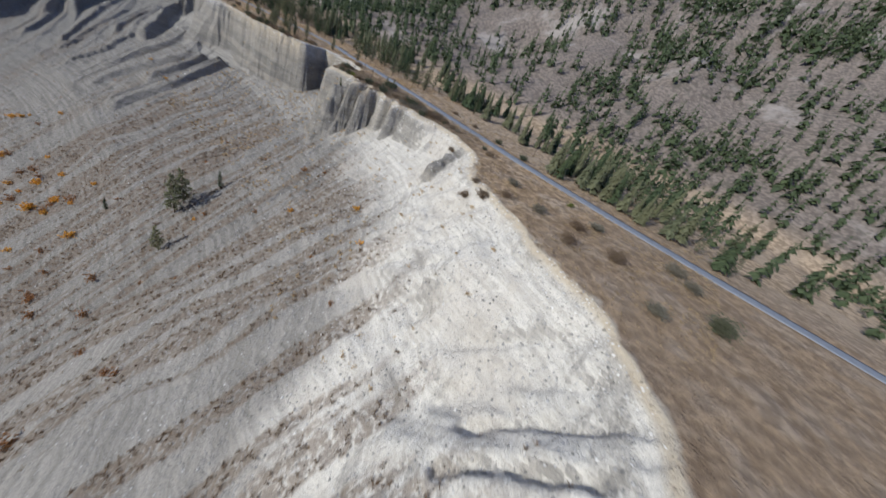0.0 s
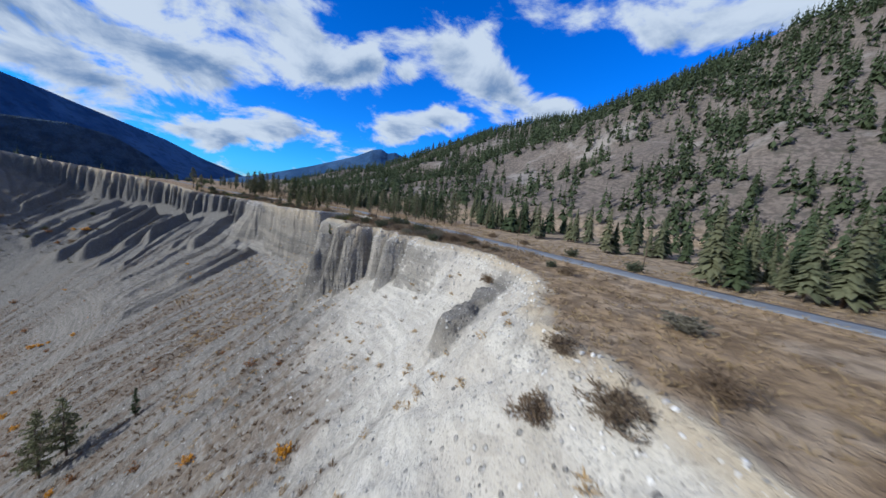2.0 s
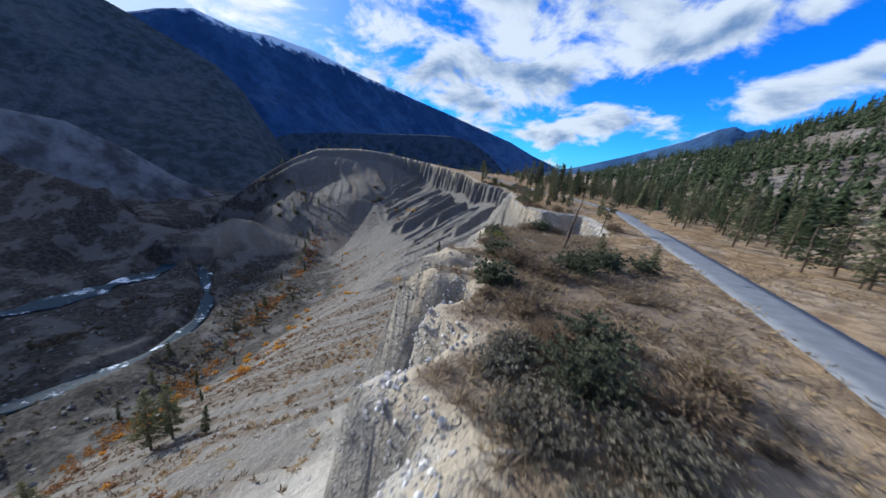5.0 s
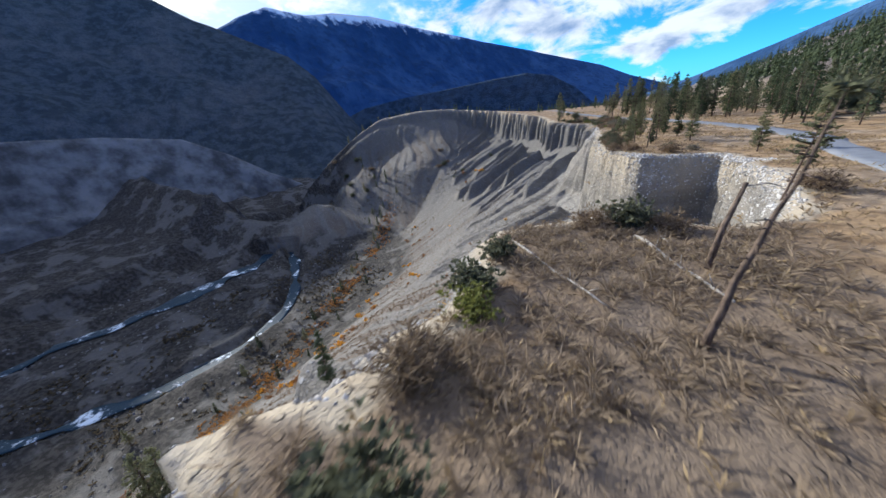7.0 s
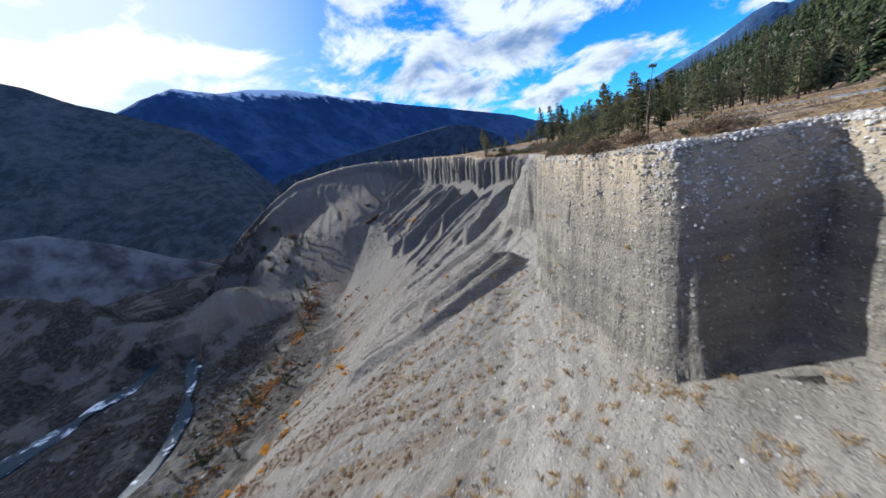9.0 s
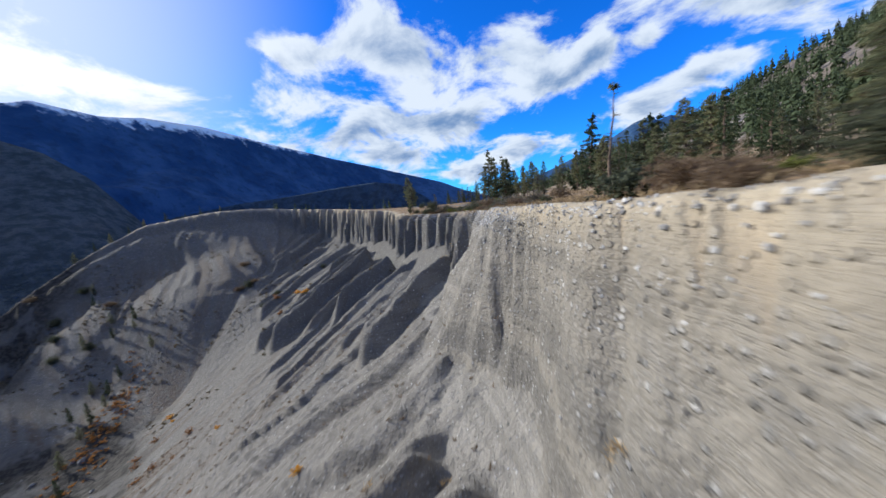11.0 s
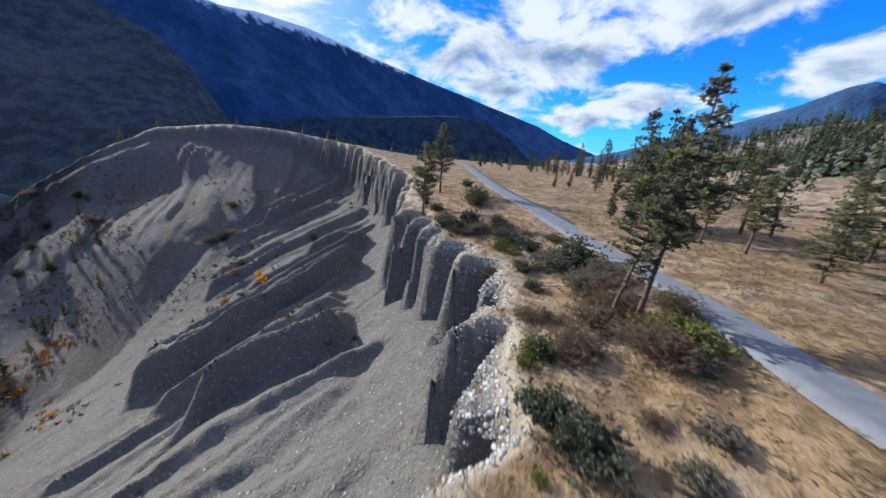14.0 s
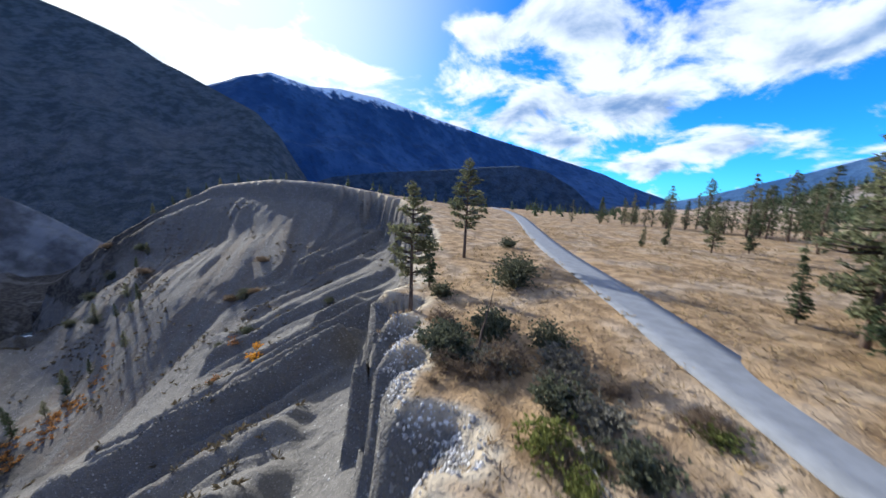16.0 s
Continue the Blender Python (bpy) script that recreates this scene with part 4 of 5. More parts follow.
# below the bluff, on the slope and by the river
for kind, x, y, h in [("full", 20, 111, 13.5), ("full", 23, 113, 12.5), ("full", 13, 98, 9), ("slim", 33, 112, 6), ("slim", 6, 132, 4.5), ("slim", -40, 165, 7), ("full", -52, 190, 8),
                      ("slim", -62, 205, 9), ("slim", -66, 225, 8), ("full", -58, 160, 8), ("slim", -74, 240, 9), ("slim", -60, 250, 8), ("full", -84, 262, 8), ("slim", -95, 280, 9),
                      ("slim", -88, 300, 8), ("full", -100, 310, 9), ("slim", -70, 176, 9), ("slim", -48, 142, 6), ("full", -66, 120, 8), ("slim", -110, 330, 10), ("slim", -118, 345, 9),
                      ("full", -105, 360, 8), ("slim", -125, 372, 9), ("slim", -45, 208, 6), ("slim", -34, 178, 5),
                      ("full", -197, 405, 9), ("slim", -191, 414, 8), ("full", -186, 421, 9), ("slim", -178, 428, 7), ("full", -170, 433, 6.5), ("slim", -157, 438, 7), ("full", -117, 445, 5), ("full", -172, 392, 8), ("slim", -164, 384, 7),
                      ("full", -140, 372, 8), ("slim", -134, 366, 7), ("full", -122, 368, 6), ("full", -148, 362, 8), ("slim", -118, 352, 7), ("full", -128, 346, 8), ("full", -112, 338, 7), ("slim", -120, 330, 8), ("full", -106, 322, 7)]:
    plant(kind, x, y, h, "green conifer on the slope below the bluff", "conifers below the bluff")

# the wooded hill: nearest trees as things, the rest as one
x, y = rng.uniform(104, 610, 40000), rng.uniform(-200, 900, 40000)
belt = ease(x, 112, 128) * (1 - ease(x, 190, 260))
meadow = ease(y, 215, 300) * (1 - ease(x, 120 + 0.14 * np.maximum(y - 260, 0), 150 + 0.14 * np.maximum(y - 260, 0)))
keep = 0.62 + 0.22 * belt + 0.4 * ease(x, 490, 560) + 0.6 * fbm(x / 38.0, y / 38.0, 3, 201)
keep = np.where((np.abs(land(x, y)[8]) < 9) | ((x < 122) & (y > 40)), 0, keep) * (1 - meadow)
keep = rng.uniform(size=len(x)) < keep * np.where(x < 200, np.where(y < 130, 0.33, 0.36), 0.27)
tall = rng.uniform(7.0, 14.0, len(x)) * np.where(x > 200, 1.05 + 0.45 * ease(x, 230, 400), np.where(y < 130, 0.95, 1.05))
spots = list(zip(x[keep][:7600], y[keep][:7600], tall[keep][:7600]))
more = [(px, py, rng.uniform(11, 16)) for px, py in zip(rng.uniform(104, 142, 60), rng.uniform(262, 356, 60)) if abs(land(np.array([px]), np.array([py]))[8][0]) > 9]
extra = [(52, 455, 9.0), (62, 461, 11.0), (71, 465, 10.0), (78, 464, 12.0), (85, 463, 16.0), (91, 462, 11.0), (97, 460, 19.0), (101, 457, 12.0), (106, 454, 20.0), (110, 451, 17.0), (114, 448, 21.0), (118, 442, 22.0), (92, 359, 21.0), (94.5, 356.5, 20.0), (112, 410, 19.0), (116, 402, 20.0), (109, 418, 17.0), (121, 395, 20.0), (125, 14, 10.0), (137, 10, 11.0), (131, 4, 9.0), (128, -8, 10.5), (134, -17, 11.0), (113, 2, 7.5), (108, -8, 8.0), (104, -16, 7.5), (120, -3, 9.5), (142, 35, 10.0), (148, 22, 10.5), (117, -14, 9.0)]
extra += [(62 + 2.3 * k + 3 * math.sin(5.1 * k), 474 - 0.35 * k + 7 * math.sin(3.7 * k), 9.0 + 0.24 * k + 3 * math.sin(2.3 * k)) for k in range(30)]
spots = more[:40] + spots
spots.sort(key=lambda p: math.hypot(p[0] - 80, (p[1] - 170) * 0.45))
spots = extra + spots
ground_z = land(np.array([p[0] for p in spots]), np.array([p[1] for p in spots]))[0]
near_kinds = []
for k in range(4):
    kind = pine("conifer_tree", 10.0, (2.3, 2.0, 2.6, 2.2)[k], rng, 0.1, FIR if k % 2 else NEEDLE, 24, 0.22, 0.8, limbs=0.1, fine=1.5, needle=0.62)
    by_name = {ob.name.split(".")[0]: ob.data for ob in kind.children_recursive}
    near_kinds.append((by_name["crown"], by_name["trunk"], by_name["branchwork"]))
    for ob in (*kind.children_recursive, kind):
        bpy.data.objects.remove(ob)
for k in range(5):
    h0, sp = 10.0, (2.0, 2.5, 2.2, 2.9, 1.9)[k]
    v, f = fir_cloud(h0, sp, rng, 20, 16, (0.15, 0.5))
    stem = tri_mesh("trunk", *tube([(0, 0, -0.5), (0.05, 0, 5), (0, 0, 9.6)], [0.17, 0.11, 0.02], 6), BARK, True)
    near_kinds.append((tri_mesh("crown", v, f, FIR if k % 2 else NEEDLE), stem, None))
for i, (x, y, h) in enumerate(spots[:300]):
    crown_mesh, stem, limbs = near_kinds[i % 4 if i < 110 or (x < 150 and y > 240) else 4 + i % 5]
    tree = new("conifer_tree")
    trunk = part("trunk", stem, tree)
    part("crown", crown_mesh, tree)
    if limbs:
        tagged(part("branchwork", limbs, trunk), kind="stuff")
    tree.matrix_basis = pose(x, y, ground_z[i] - 0.2, 0, 0, rng.uniform(0, 360)) @ Matrix.Diagonal((h / 10, h / 10, h / 10, 1))
    tagged(tree, WOOD_LABEL, "tree", "conifers of the wood")
far_shapes = [fir_cloud(10.0, sp, rng, 6, 5, (0.4, 1.0), (0.24, 0.42)) for sp in (2.2, 2.5, 2.8, 2.1)]
farther_shapes = [fir_cloud(10.0, sp, rng, 5, 4, (0.45, 1.1), (0.26, 0.45)) for sp in (2.2, 2.6, 2.4)]
pieces = []
for i, (x, y, h) in enumerate(spots[300:]):
    v, f = far_shapes[i % 4] if x < 320 else farther_shapes[i % 3]
    a = rng.uniform(0, 6.28)
    turn = np.array([[math.cos(a), -math.sin(a), 0], [math.sin(a), math.cos(a), 0], [0, 0, 1]])
    pieces.append((v @ turn.T * (h / 10) + np.array([x, y, ground_z[300 + i] - 0.3]), f))
tagged(new("hillside_wood", tri_mesh("hillside_wood", *joined(pieces), FIR)), "open wood of dark conifers up the dry hillside", "wood", kind="stuff")
x, y = rng.uniform(-330, 70, 9000), rng.uniform(425, 900, 9000)
z, _, _, _, d_, _, _, _, r_, _ = land(x, y)
keep = (d_ < -1.5) & (np.abs(r_) > 8) & (rng.uniform(size=9000) < np.where(d_ > -30, 0.05, 0.02 + 0.25 * ease(y + 0.4 * x, 520, 640)))
pieces = []
for i, (px, py, pz) in enumerate(zip(x[keep], y[keep], z[keep])):
    v, f = far_shapes[i % 4]
    pieces.append((v * rng.uniform(0.35, 0.95) + np.array([px, py, pz - 0.3]), f))
tagged(new("far_plateau_wood", tri_mesh("far_plateau_wood", *joined(pieces), FIR)), "scattered dark conifers on the far plateau", "wood", kind="stuff")


# ---- bushes ----
def bush(name, radius, height, leaves, rng, centres=200, count=6, length=0.25, width=0.05, wood=BARK, bare=0.0):
    """A shrub: stems that fan out from the ground, and foliage round their ends."""
    ob = new(name)
    stems, tips = [], []
    for k in range(14):
        a, r = rng.uniform(0, 6.28), radius * math.sqrt(rng.uniform(0.05, 1))
        top = np.array([math.cos(a) * r, math.sin(a) * r, height * (1 - 0.6 * (r / radius) ** 2) * rng.uniform(0.6, 1.0)])
        mid = top * np.array([0.45, 0.45, 0.6]) + rng.normal(0, 0.06 * radius, 3)
        stems.append(tube([np.array([0, 0, -0.15]) + top * np.array([0.1, 0.1, 0]), mid, top], np.array([0.03, 0.02, 0.006]) * (0.4 + 0.5 * height), 4))
        tips += [top, mid]
    tagged(part("stem_cluster", tri_mesh("stem_cluster", *joined(stems), wood, True), ob), kind="stuff")
    tips = np.array(tips)
    pick = tips[rng.integers(0, len(tips), centres)] + rng.normal(0, 1, (centres, 3)) * np.array([0.28 * radius, 0.28 * radius, 0.16 * height])
    pick[:, 2] = np.maximum(pick[:, 2], 0.08)
    part("foliage", tri_mesh("foliage", *blades(pick, count, length, width, rng, 0.35, pick / radius * 0.6), leaves), ob)
    return ob


BUSHES = {
    "juniper": (bush("juniper_bush", 1.0, 1.3, JUNIPER, rng, 240, 8, 0.23, 0.058), "dense dark green juniper bush on the rim", "bush"),
    "sage": (bush("sagebrush", 1.0, 0.95, SAGE, rng, 230, 8, 0.22, 0.048), "grey-green sagebrush in dry grass", "bush"),
    "dry": (bush("dry_shrub", 1.0, 1.0, DRY, rng, 220, 6, 0.34, 0.026), "leafless brown shrub of fine twigs", "bush"),
    "autumn": (bush("autumn_shrub", 1.0, 1.2, AUTUMN, rng, 60, 5, 0.32, 0.10), "small shrub with bright orange-yellow autumn leaves", "bush"),
    "rust": (bush("rusty_shrub", 1.0, 0.9, RUST, rng, 50, 5, 0.32, 0.08), "low rust-brown shrub on the debris slope", "bush"),
    "olive": (bush("olive_bush", 1.0, 1.0, leafy("olive_leaves", (0.07, 0.085, 0.02), (0.20, 0.22, 0.06)), rng, 190, 7, 0.23, 0.045), "yellow-green bush at the edge of the bluff", "bush"),
}
for kind, radius, leaves, number, length, width in (("juniper", 1.3, JUNIPER, 620, 0.11, 0.021), ("sage", 0.95, SAGE, 620, 0.11, 0.018), ("dry", 1.0, DRY, 520, 0.20, 0.011)):
    known = BUSHES[kind]
    BUSHES[kind + "_large"] = (bush(known[0].name.split(".")[0], 1.0, radius, leaves, rng, number, 14, length, width), known[1].replace("on the rim", "growing large on the rim").replace("in dry grass", "grown large in dry grass"), "bush")
grown = set()


def grow(kind, x, y, r, tall=1.0):
    group, kind = kind + " bushes", kind + "_large" if r > 1.65 and kind in ("juniper", "sage", "dry") else kind
    ob, label, category = BUSHES[kind]
    if kind in grown:
        ob = copy_thing(ob, Matrix())
    grown.add(kind)
    ob.matrix_basis = pose(x, y, height_at(x, y) - 0.05, 0, 0, rng.uniform(0, 360)) @ Matrix.Diagonal((r, r, r * tall, 1))
    return tagged(ob, label, category, group)


for kind, x, y, r in [("sage", 83.2, 86, 1.7), ("juniper", 85.2, 88.5, 2.0), ("sage", 87.5, 85.5, 1.8), ("dry", 84.6, 91.8, 1.7), ("dry", 87.4, 81, 1.8), ("dry", 89, 88, 1.6),
                      ("dry", 90.6, 79.5, 1.8), ("sage", 92.4, 83, 1.7), ("dry", 88.2, 74.5, 1.6), ("sage", 85.4, 82.5, 1.7), ("dry", 91, 91, 1.5), ("juniper", 86.6, 92.6, 1.5), ("sage", 82.6, 90.5, 1.3),
                      ("juniper", 80.6, 100, 1.5), ("dry", 83, 95.5, 1.4), ("juniper", 80.4, 108.6, 1.5), ("dry", 82, 106, 1.6), ("juniper", 78.6, 119.5, 1.2), ("dry", 84.8, 104, 1.4),
                      ("juniper", 88.3, 107, 1.9), ("juniper", 91.5, 110.6, 1.6), ("juniper", 95.6, 112.6, 1.3), ("dry", 78.8, 113, 1.4), ("juniper", 82, 79.5, 1.0), ("dry", 86, 77.5, 1.7),
                      ("juniper", 78.4, 124.2, 1.0), ("olive", 79.4, 117.6, 1.1), ("juniper", 85.8, 133.2, 1.6), ("dry", 83.5, 132.2, 1.3), ("dry", 88.4, 132.6, 1.2),
                      ("juniper", 73.6, 300, 1.2), ("juniper", 75.4, 298, 1.5), ("olive", 77.2, 294, 0.8), ("sage", 82.4, 289.6, 2.7), ("sage", 85.2, 291.2, 2.6), ("sage", 85.6, 287.4, 2.3), ("sage", 83.6, 286.2, 2.2), ("sage", 81.4, 287.0, 1.8), ("olive", 81.8, 309, 1.9),
                      ("juniper", 76.2, 326.3, 2.6), ("sage", 74.4, 324.2, 2.4), ("sage", 77.8, 317.2, 2.5), ("dry", 78.6, 313.6, 2.0), ("dry", 76.8, 310.2, 1.6), ("dry", 75.2, 306.6, 1.8), ("juniper", 73.4, 305.6, 1.0), ("dry", 80.6, 307.4, 2.2), ("dry", 83.4, 313.8, 1.8), ("juniper", 64, -15, 2.2), ("sage", 80, -6, 2.2), ("sage", 77, -10, 1.8), ("dry", 58.2, 32.0, 1.5), ("dry", 57.2, 35.6, 1.2), ("dry", 60.4, 36.6, 1.0), ("sage", 66.4, 338.4, 1.6), ("juniper", 64.4, 341.0, 1.7), ("dry", 62, 337, 1.6), ("juniper", 66.6, 323.4, 1.2), ("dry", 78.2, 316.6, 2.2), ("sage", 79.6, 320.4, 2.2), ("juniper", 66.6, 334, 1.5),
                      ("juniper", 71, 330.6, 1.3), ("olive", 72.6, 305.4, 1.0), ("dry", 73.4, 310.6, 1.0), ("olive", 83.2, 309.2, 1.6), ("juniper", 57.8, 336.4, 1.6), ("juniper", 60, 340.4, 1.8),
                      ("juniper", 58, 354, 2.7), ("juniper", 57, 357.5, 2.3), ("sage", 66.9, 335.6, 1.8), ("olive", 66.6, 330.6, 1.5), ("sage", 69, 333.2, 1.5), ("juniper", 50, 376, 1.5),
                      ("autumn", 72.6, 327, 0.4), ("juniper", 56.3, 336.8, 1.6), ("juniper", 59.4, 341.5, 1.6), ("sage", 61.4, 336.6, 1.7), ("juniper", 50.8, 347.5, 1.3), ("dry", 54.4, 341, 1.2), ("juniper", -63, 386, 3.2), ("dry", -60, 389, 2.8), ("dry", -67, 383, 2.6), ("juniper", -178, 392, 3.2), ("juniper", -186, 379, 3.4), ("dry", -152, 383, 2.8), ("juniper", -160, 356, 3.0), ("juniper", -144, 361, 3.0), ("dry", -205, 384, 3.0), ("juniper", -170, 366, 3.2), ("dry", -74, 401, 2.6), ("autumn", -15, 362, 2.0), ("autumn", -22, 367, 1.5), ("rust", -34, 367, 2.0), ("rust", -28, 357, 1.8), ("juniper", -16, 389, 1.6), ("juniper", -43, 366, 1.7), ("juniper", -36, 372, 2.2), ("dry", -20, 352, 2.2), ("dry", 82, 270, 1.6), ("sage", 86, 268.5, 1.9), ("juniper", 80.5, 292.5, 1.2), ("dry", 88, 260, 1.6), ("dry", 82.5, 196, 1.6), ("juniper", 83.6, 190, 1.8), ("dry", 84, 184, 1.5),
                      ("juniper", 83, 203, 2.0), ("juniper", 82.5, 212, 1.7), ("dry", 82.6, 221, 1.8), ("juniper", 82, 226, 1.6), ("dry", 87, 181, 1.5), ("dry", 93, 178, 1.5), ("dry", 101, 147, 1.5),
                      ("dry", 79, 60, 1.1), ("dry", 62.5, 29, 1.2), ("sage", 66, 22, 1.5), ("dry", 60, 12, 1.6), ("sage", 72, 33, 1.4), ("dry", 84, 50, 1.2), ("juniper", 88, 55, 0.8), ("dry", 70, 14, 1.7),
                      ("olive", 83, 21, 0.9), ("sage", 78, 12, 1.6), ("dry", 66, 4, 1.8), ("sage", 56, -6, 1.7), ("juniper", 103, 60, 1.2), ("dry", 107, 75, 1.1), ("dry", 112, 90, 1.2), ("juniper", 100, 47, 1.3)]:
    grow(kind, x, y, r)
# the brush that grows between the rim and the road
xs, ys = rng.uniform(56, 100, 1400), np.concatenate([rng.uniform(284, 362, 800), rng.uniform(66, 132, 350), rng.uniform(178, 282, 250)])
_, _, _, _, d_, _, _, _, r_, _ = land(xs, ys)
keep = (d_ < -1.0) & (d_ > -13) & (np.abs(r_) > 4.5) & (rng.uniform(size=1400) < np.exp(d_ / 10.0) * np.where(ys > 284, 0.75, 0.42)) & ~((ys > 116) & (ys < 132))
for x, y in list(zip(xs[keep], ys[keep]))[:190]:
    grow(("juniper", "dry", "sage", "dry", "olive", "dry", "sage")[rng.integers(0, 7)], x, y, rng.uniform(0.4, 1.2))
# shrubs of the debris slope
xs, ys = rng.uniform(-75, 62, 900), rng.uniform(30, 330, 900)
_, _, _, _, _, D_, _, brush_, _, _ = land(xs, ys)
keep = (D_ > 22) & (D_ < 125) & (rng.uniform(size=900) < (0.12 + 0.88 * ease(D_, 68, 104)) * np.where(ys < 240, 1.0, 0.4) * (0.4 + brush_))
for x, y, D1 in list(zip(xs[keep], ys[keep], D_[keep]))[:150]:
    grow("autumn" if rng.uniform() < (0.12 if y < 130 else 0.42) else "rust", x, y, rng.uniform(0.5, 1.3) * (1.3 if D1 > 80 else 0.8))


# ---- fallen wood ----
def fallen_log(x0, y0, x1, y1, thick, label, stubs=4):
    a, b = Vector((x0, y0, height_at(x0, y0) + thick * 0.8)), Vector((x1, y1, height_at(x1, y1) + thick * 0.8))
    log = new("fallen_log")
    log.location = a
    line = [np.array((b - a) * k) + np.array([0, 0, 0.10 * math.sin(9 * k)]) + rng.normal(0, 0.03, 3) for k in np.linspace(0, 1, 8)]
    part("stem", tri_mesh("stem", *tube(line, thick * np.linspace(1.0, 0.45, 8), 8), DEADWOOD, True), log)
    for k in range(stubs):
        at = line[rng.integers(2, 7)]
        part("branch", tri_mesh("branch", *tube([at, at + rng.normal(0, 0.35, 3) + np.array([0, 0, 0.35])], [thick * 0.3, thick * 0.08], 4), DEADWOOD, True), log)
    return tagged(log, label, "log", "fallen logs")


fallen_log(78.2, 127.7, 84.9, 120.0, 0.10, "long bleached log lying in dry grass")
fallen_log(86.3, 130.8, 89.7, 122.2, 0.135, "weathered split log lying in dry grass")
fallen_log(87.4, 133.2, 88.1, 129.3, 0.10, "short bleached log lying in dry grass")
fallen_log(82.2, 84.4, 86.6, 86.4, 0.09, "grey dead branch lying across shrubs")
fallen_log(68.2, 331.4, 70.4, 328.1, 0.12, "bleached log on the bluff's edge")
fallen_log(71.4, 318.5, 75.8, 318.6, 0.10, "bleached log on the bluff's edge")
fallen_log(74.4, 307.0, 75.2, 305.6, 0.09, "bleached log on the bluff's edge")
fallen_log(105, 322, 107, 321, 0.12, "bleached log lying in the meadow")
leaning = new("leaning_trunk")
leaning.location = (89.4, 126.0, height_at(89.4, 126.0))
part("stem", tri_mesh("stem", *tube([(0, 0, -0.3), (0.35, 0.4, 2.2), (0.85, 0.7, 4.5)], [0.17, 0.14, 0.10], 9), BARK, True), leaning)
part("branch", tri_mesh("branch", *tube([(0.82, 0.68, 4.3), (1.6, 0.6, 4.5), (2.2, 0.7, 4.3)], [0.04, 0.03, 0.01], 4), DEADWOOD, True), leaning)
tagged(leaning, "broken reddish pine trunk leaning over dry grass", "dead tree")

# ---- stones, tufts and grass, which nobody could count ----
ICO = bmesh.new()
bmesh.ops.create_icosphere(ICO, subdivisions=1, radius=1.0)
ICO_V, ICO_F = np.array([v.co[:] for v in ICO.verts]), np.array([[v.index for v in f.verts] for f in ICO.faces])
ICO.free()


def scatter(count, area, want):
    """Random places on the land, kept by want(d, D, y, brush, z, x)."""
    x, y = rng.uniform(area[0], area[1], count), rng.uniform(area[2], area[3], count)
    z, _, _, rough_, d_, D_, _, brush_, _, _ = land(x, y)
    keep = rng.uniform(size=count) < want(d_, D_, y, brush_, z, x)
    return np.stack([x, y, z], 1)[keep]


def stones(name, spots, low, high, material, label, power=3.0):
    n = len(spots)
    size = low + (high - low) * rng.uniform(size=(n, 1, 1)) ** power
    shape = ICO_V[None] * rng.uniform(0.75, 1.25, (n, len(ICO_V), 1)) * rng.uniform(0.6, 1.2, (n, 1, 3)) * size
    verts = (shape + spots[:, None]).reshape(-1, 3)
    faces = (ICO_F[None] + np.arange(n)[:, None, None] * len(ICO_V)).reshape(-1, 3)
    return tagged(new(name, tri_mesh(name, verts, faces, material)), label, "stones", kind="stuff")


def along_rim(count, first, last, reach):
    """Places just outside the rim."""
    seg = RIM_LINE[(RIM_LINE[:, 1] > first) & (RIM_LINE[:, 1] < last)]
    k = rng.integers(0, len(seg) - 1, count)
    q = rng.uniform(size=(count, 1))
    p = seg[k] * (1 - q) + seg[k + 1] * q + rng.normal(0, reach, (count, 2))
    z, _, _, _, d_, _, _, _, _, _ = land(p[:, 0], p[:, 1])
    keep = (d_ > -0.3) & (z > -9) & (rng.uniform(size=count) < np.where(p[:, 1] > 285, 1.4, 0.7)) & ~((p[:, 1] > 106) & (p[:, 1] < 141) & (rng.uniform(size=count) < 0.9))
    return np.column_stack([p, z])[keep]


def stone_material():
    m, n = material("pale_stone")
    geo = n.add("ShaderNodeNewGeometry")
    k = geo.outputs["Random Per Island"]
    c = n.mix(n.step(k, 0.1, 0.9), rgb(0.24, 0.23, 0.215), rgb(0.60, 0.58, 0.545))
    c = n.mix(n.step(n.noise(geo.outputs["Position"], 5.0, 4), 0.5, 0.7), c, rgb(0.38, 0.35, 0.315))
    finish(n, c, 0.9, n.noise(geo.outputs["Position"], 14.0, 4), 0.4, 0.03, specular=0.2)
    return m


PALE_STONE = stone_material()
stones("rim_stones", along_rim(26000, -12, 345, 2.2), 0.045, 0.20, PALE_STONE, "pale rounded stones weathering out below the rim", 4.0)


def face_spots(count, first, last):
    """Places on the steep face itself."""
    seg = RIM_LINE[(RIM_LINE[:, 1] > first) & (RIM_LINE[:, 1] < last)]
    k = rng.integers(0, len(seg) - 1, count)
    q = rng.uniform(size=(count, 1))
    p = seg[k] * (1 - q) + seg[k + 1] * q
    way = seg[k + 1] - seg[k]
    way /= np.hypot(way[:, 0], way[:, 1])[:, None] + 1e-9
    p = p + np.column_stack([-way[:, 1], way[:, 0]]) * rng.uniform(0.1, 3.4, (count, 1))
    z, _, _, _, d_, _, _, _, _, _ = land(p[:, 0], p[:, 1])
    keep = (d_ > 0) & (z > -18) & ~((p[:, 1] > 116) & (p[:, 1] < 142)) & (rng.uniform(size=count) < np.where(z > -7, 1.0, 0.10))
    return np.column_stack([p, z])[keep]


stones("face_stones", face_spots(38000, 78, 345), 0.04, 0.19, PALE_STONE, "rounded stones set in the steep gravel face", 3.0)
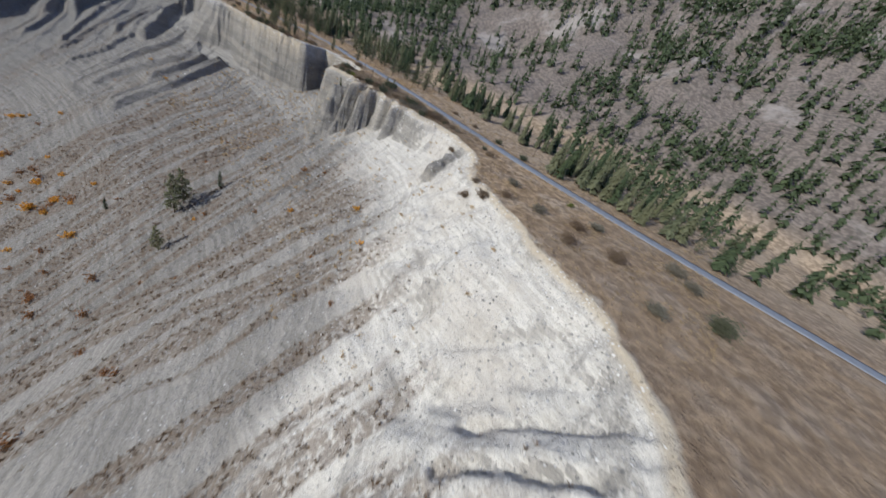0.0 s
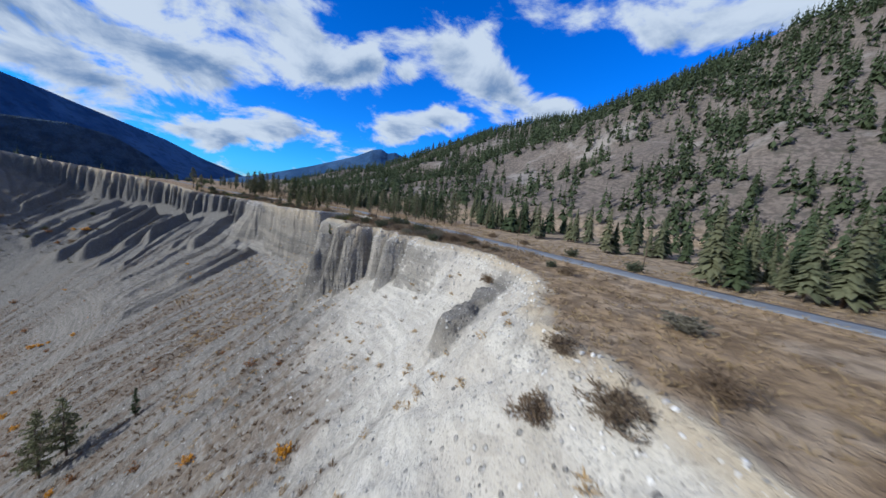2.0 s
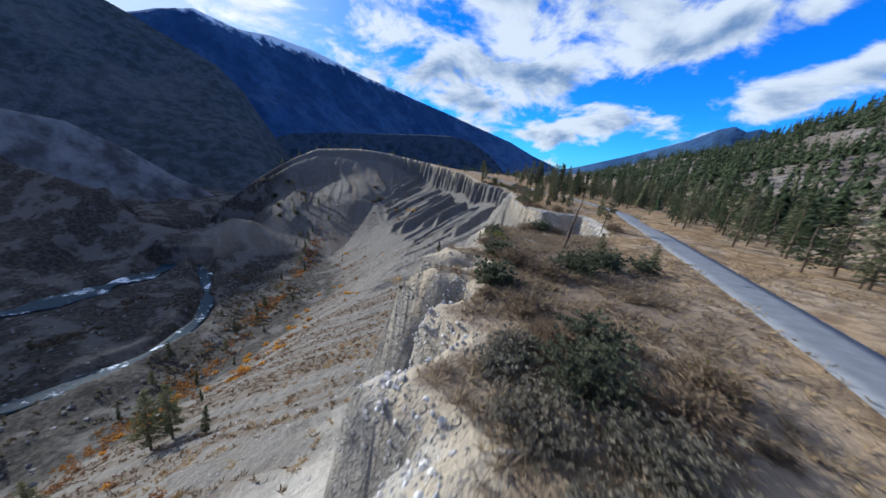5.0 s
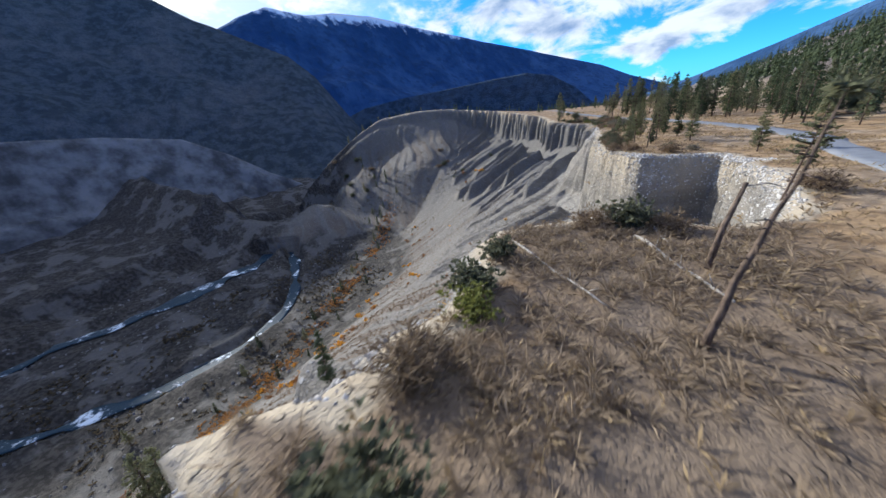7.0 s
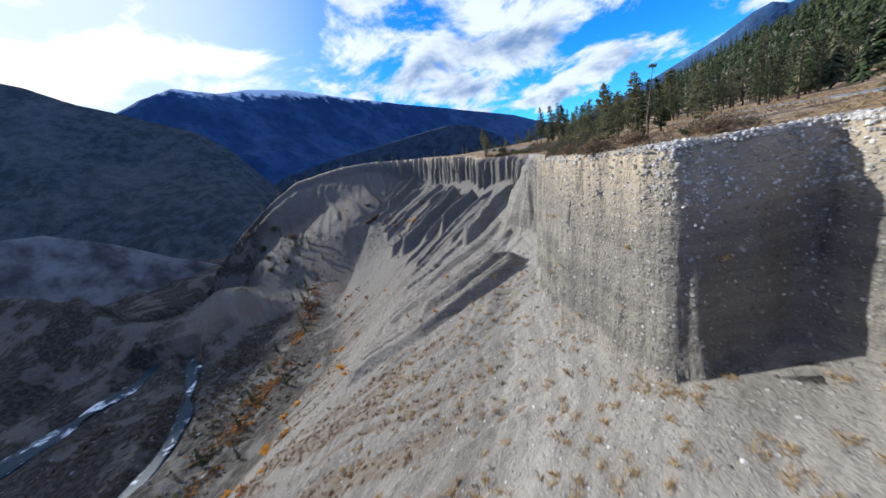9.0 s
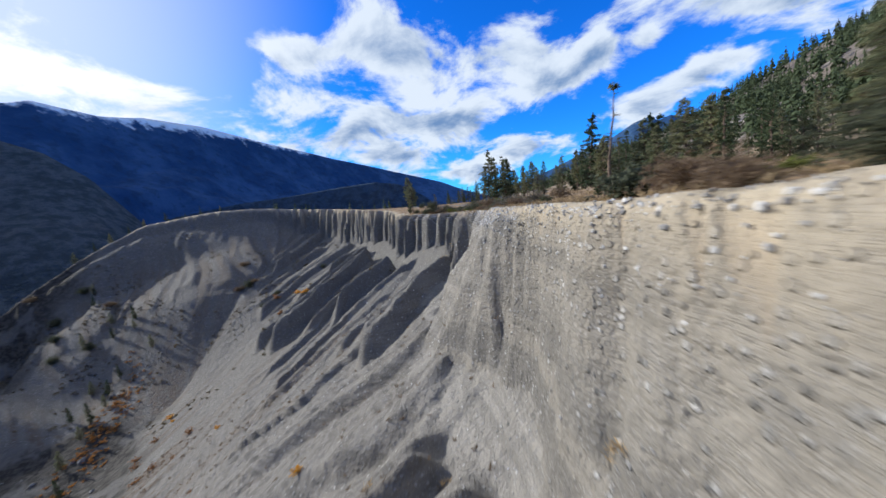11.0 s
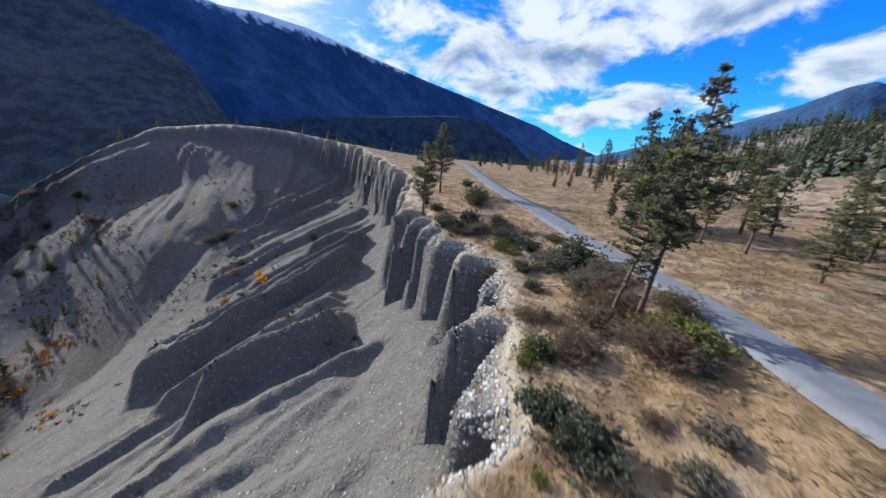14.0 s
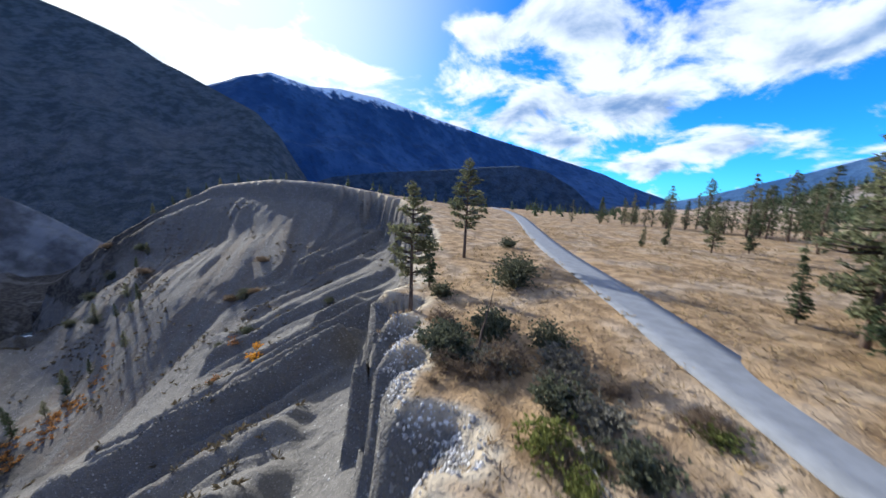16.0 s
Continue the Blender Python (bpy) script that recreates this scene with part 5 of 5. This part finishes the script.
stones("lip_stones", scatter(5200, (10, 84, -15, 80), lambda d, D, y, b, z, x: (d > 0.3) * (d < 9) * np.clip(0.9 - d / 10, 0, 1) * (0.5 + 0.6 * fbm(x / 5, y / 5, 2, 321))), 0.06, 0.26, PALE_STONE, "large white stones below the rim of the pale slope", 3.0)
stones("slope_stones", scatter(12000, (0, 90, -15, 330), lambda d, D, y, b, z, x: (d > 1) * np.clip(0.5 - D / 130, 0.04, 0.5)), 0.05, 0.26, PALE_STONE, "pale stones scattered down the debris slope", 4.0)
stones("river_boulders", scatter(9000, (-230, -30, 60, 420), lambda d, D, y, b, z, x: (z < -90) * 0.2), 0.25, 1.3, plain("river_rock", (0.17, 0.165, 0.16), 0.8, 0.4, 0.7), "grey boulders along the river bed", 3.0)


def clumps(number, reach, spots):
    """Several springs for each tuft, so that it is a rounded cushion."""
    p = np.repeat(spots, number, axis=0)
    return p + rng.normal(0, 1, p.shape) * np.array([reach, reach, 0.3 * reach])


def tufts(name, spots, count, length, width, material, label, up=0.6):
    v, f = blades(spots, count, length, width, rng, up)
    return tagged(new(name, tri_mesh(name, v, f, material)), label, "grass", kind="stuff")


tufts("dry_grass", scatter(44000, (44, 122, -15, 420), lambda d, D, y, b, z, x: (d < -0.2) * (0.45 + 0.5 * fbm(x / 6, y / 6, 3, 301)) * (np.abs(from_line(x, y, ROAD_LINE)[0]) > 2.1)), 5, 0.5, 0.045, STRAW, "tufts of dry straw-coloured grass on the plateau", 0.75)
tufts("slope_tufts", scatter(44000, (-70, 84, -15, 300), lambda d, D, y, b, z, x: (d > 2.5) * (z > -92) * (0.02 * (y > 60) + 0.5 * b)), 12, 0.62, 0.06, TAN, "brown dry tufts in rows down the debris slope", 0.55)
tufts("brown_scrub", scatter(16000, (60, 104, 20, 345), lambda d, D, y, b, z, x: (d < -0.3) * np.clip(0.25 + 0.8 * fbm(x / 4, y / 4, 3, 311), 0, 1) * np.interp(y, [20, 60, 140, 200, 345], [.5, .8, .9, .5, .6]) * (np.abs(from_line(x, y, ROAD_LINE)[0]) > 3.5)), 6, 0.5, 0.04, DRY, "low brown scrub among the dry grass", 0.5)

tufts("talus_tufts", clumps(8, 0.3, scatter(6500, (20, 101, 15, 235), lambda d, D, y, b, z, x: (d > 1.5) * (D < 45) * np.interp(y, [15, 60, 110, 140, 190, 235], [.10, .16, .25, .42, .42, .15]) * (0.6 + 0.8 * fbm(x / 9, y / 9, 2, 331)))), 8, 0.48, 0.042, leafy("golden_tufts", (0.26, 0.18, 0.085), (0.52, 0.37, 0.19)), "round golden tufts of dry grass on the debris slope", 0.5)
tufts("valley_scrub", scatter(9000, (-150, 0, 60, 430), lambda d, D, y, b, z, x: (z < -94) * np.clip(0.3 + 0.8 * fbm(x / 16, y / 16, 3, 341), 0, 1)), 9, 1.5, 0.28, leafy("valley_brush", (0.035, 0.036, 0.024), (0.13, 0.10, 0.06)), "dark brown and green scrub on the valley floor", 0.5)
tufts("autumn_scrub", scatter(15000, (-135, -30, 120, 360), lambda d, D, y, b, z, x: np.exp(-((x + 62 + 0.34 * (y - 211)) / 6.5) ** 2) * np.clip(0.45 + 1.0 * fbm(x / 9, y / 9, 2, 351), 0, 1)), 14, 1.1, 0.16, leafy("rust_scrub", (0.13, 0.07, 0.03), (0.42, 0.20, 0.05)), "rust-coloured autumn scrub along the foot of the slope", 0.5)
tufts("rim_scrub", scatter(6800, (74, 98, 56, 137), lambda d, D, y, b, z, x: (d < -0.6) * np.interp(y, [56, 70, 92, 100], [.2, .55, .6, 1.0]) * np.clip(0.55 + 0.7 * fbm(x / 3, y / 3, 2, 361), 0, 1) * (1 - ease(x, 91, 98))), 22, 0.75, 0.026, leafy("brown_brush", (0.10, 0.078, 0.054), (0.36, 0.28, 0.19)), "dense knee-high brown brush on the rim", 0.6)
tufts("bank_tufts", scatter(1500, (44, 78, 292, 352), lambda d, D, y, b, z, x: (d > -0.5) * (d < 5.5) * (0.5 + 0.7 * fbm(x / 4, y / 4, 2, 371))), 16, 0.5, 0.04, STRAW, "dry grass tufts on the earthy bank below the rim", 0.6)
tufts("bowl_scrub", scatter(9000, (-215, 45, 320, 475), lambda d, D, y, b, z, x: (d > 3) * (D > 10) * (D < 120) * np.clip(-0.10 + 0.34 * ease(-x, 90, 170) + 0.7 * fbm(x / 13, y / 13, 3, 381), 0, 1)), 14, 1.1, 0.16, leafy("bowl_brush", (0.04, 0.042, 0.028), (0.16, 0.12, 0.07)), "dark scrub in patches on the slope of the far bowl", 0.5)
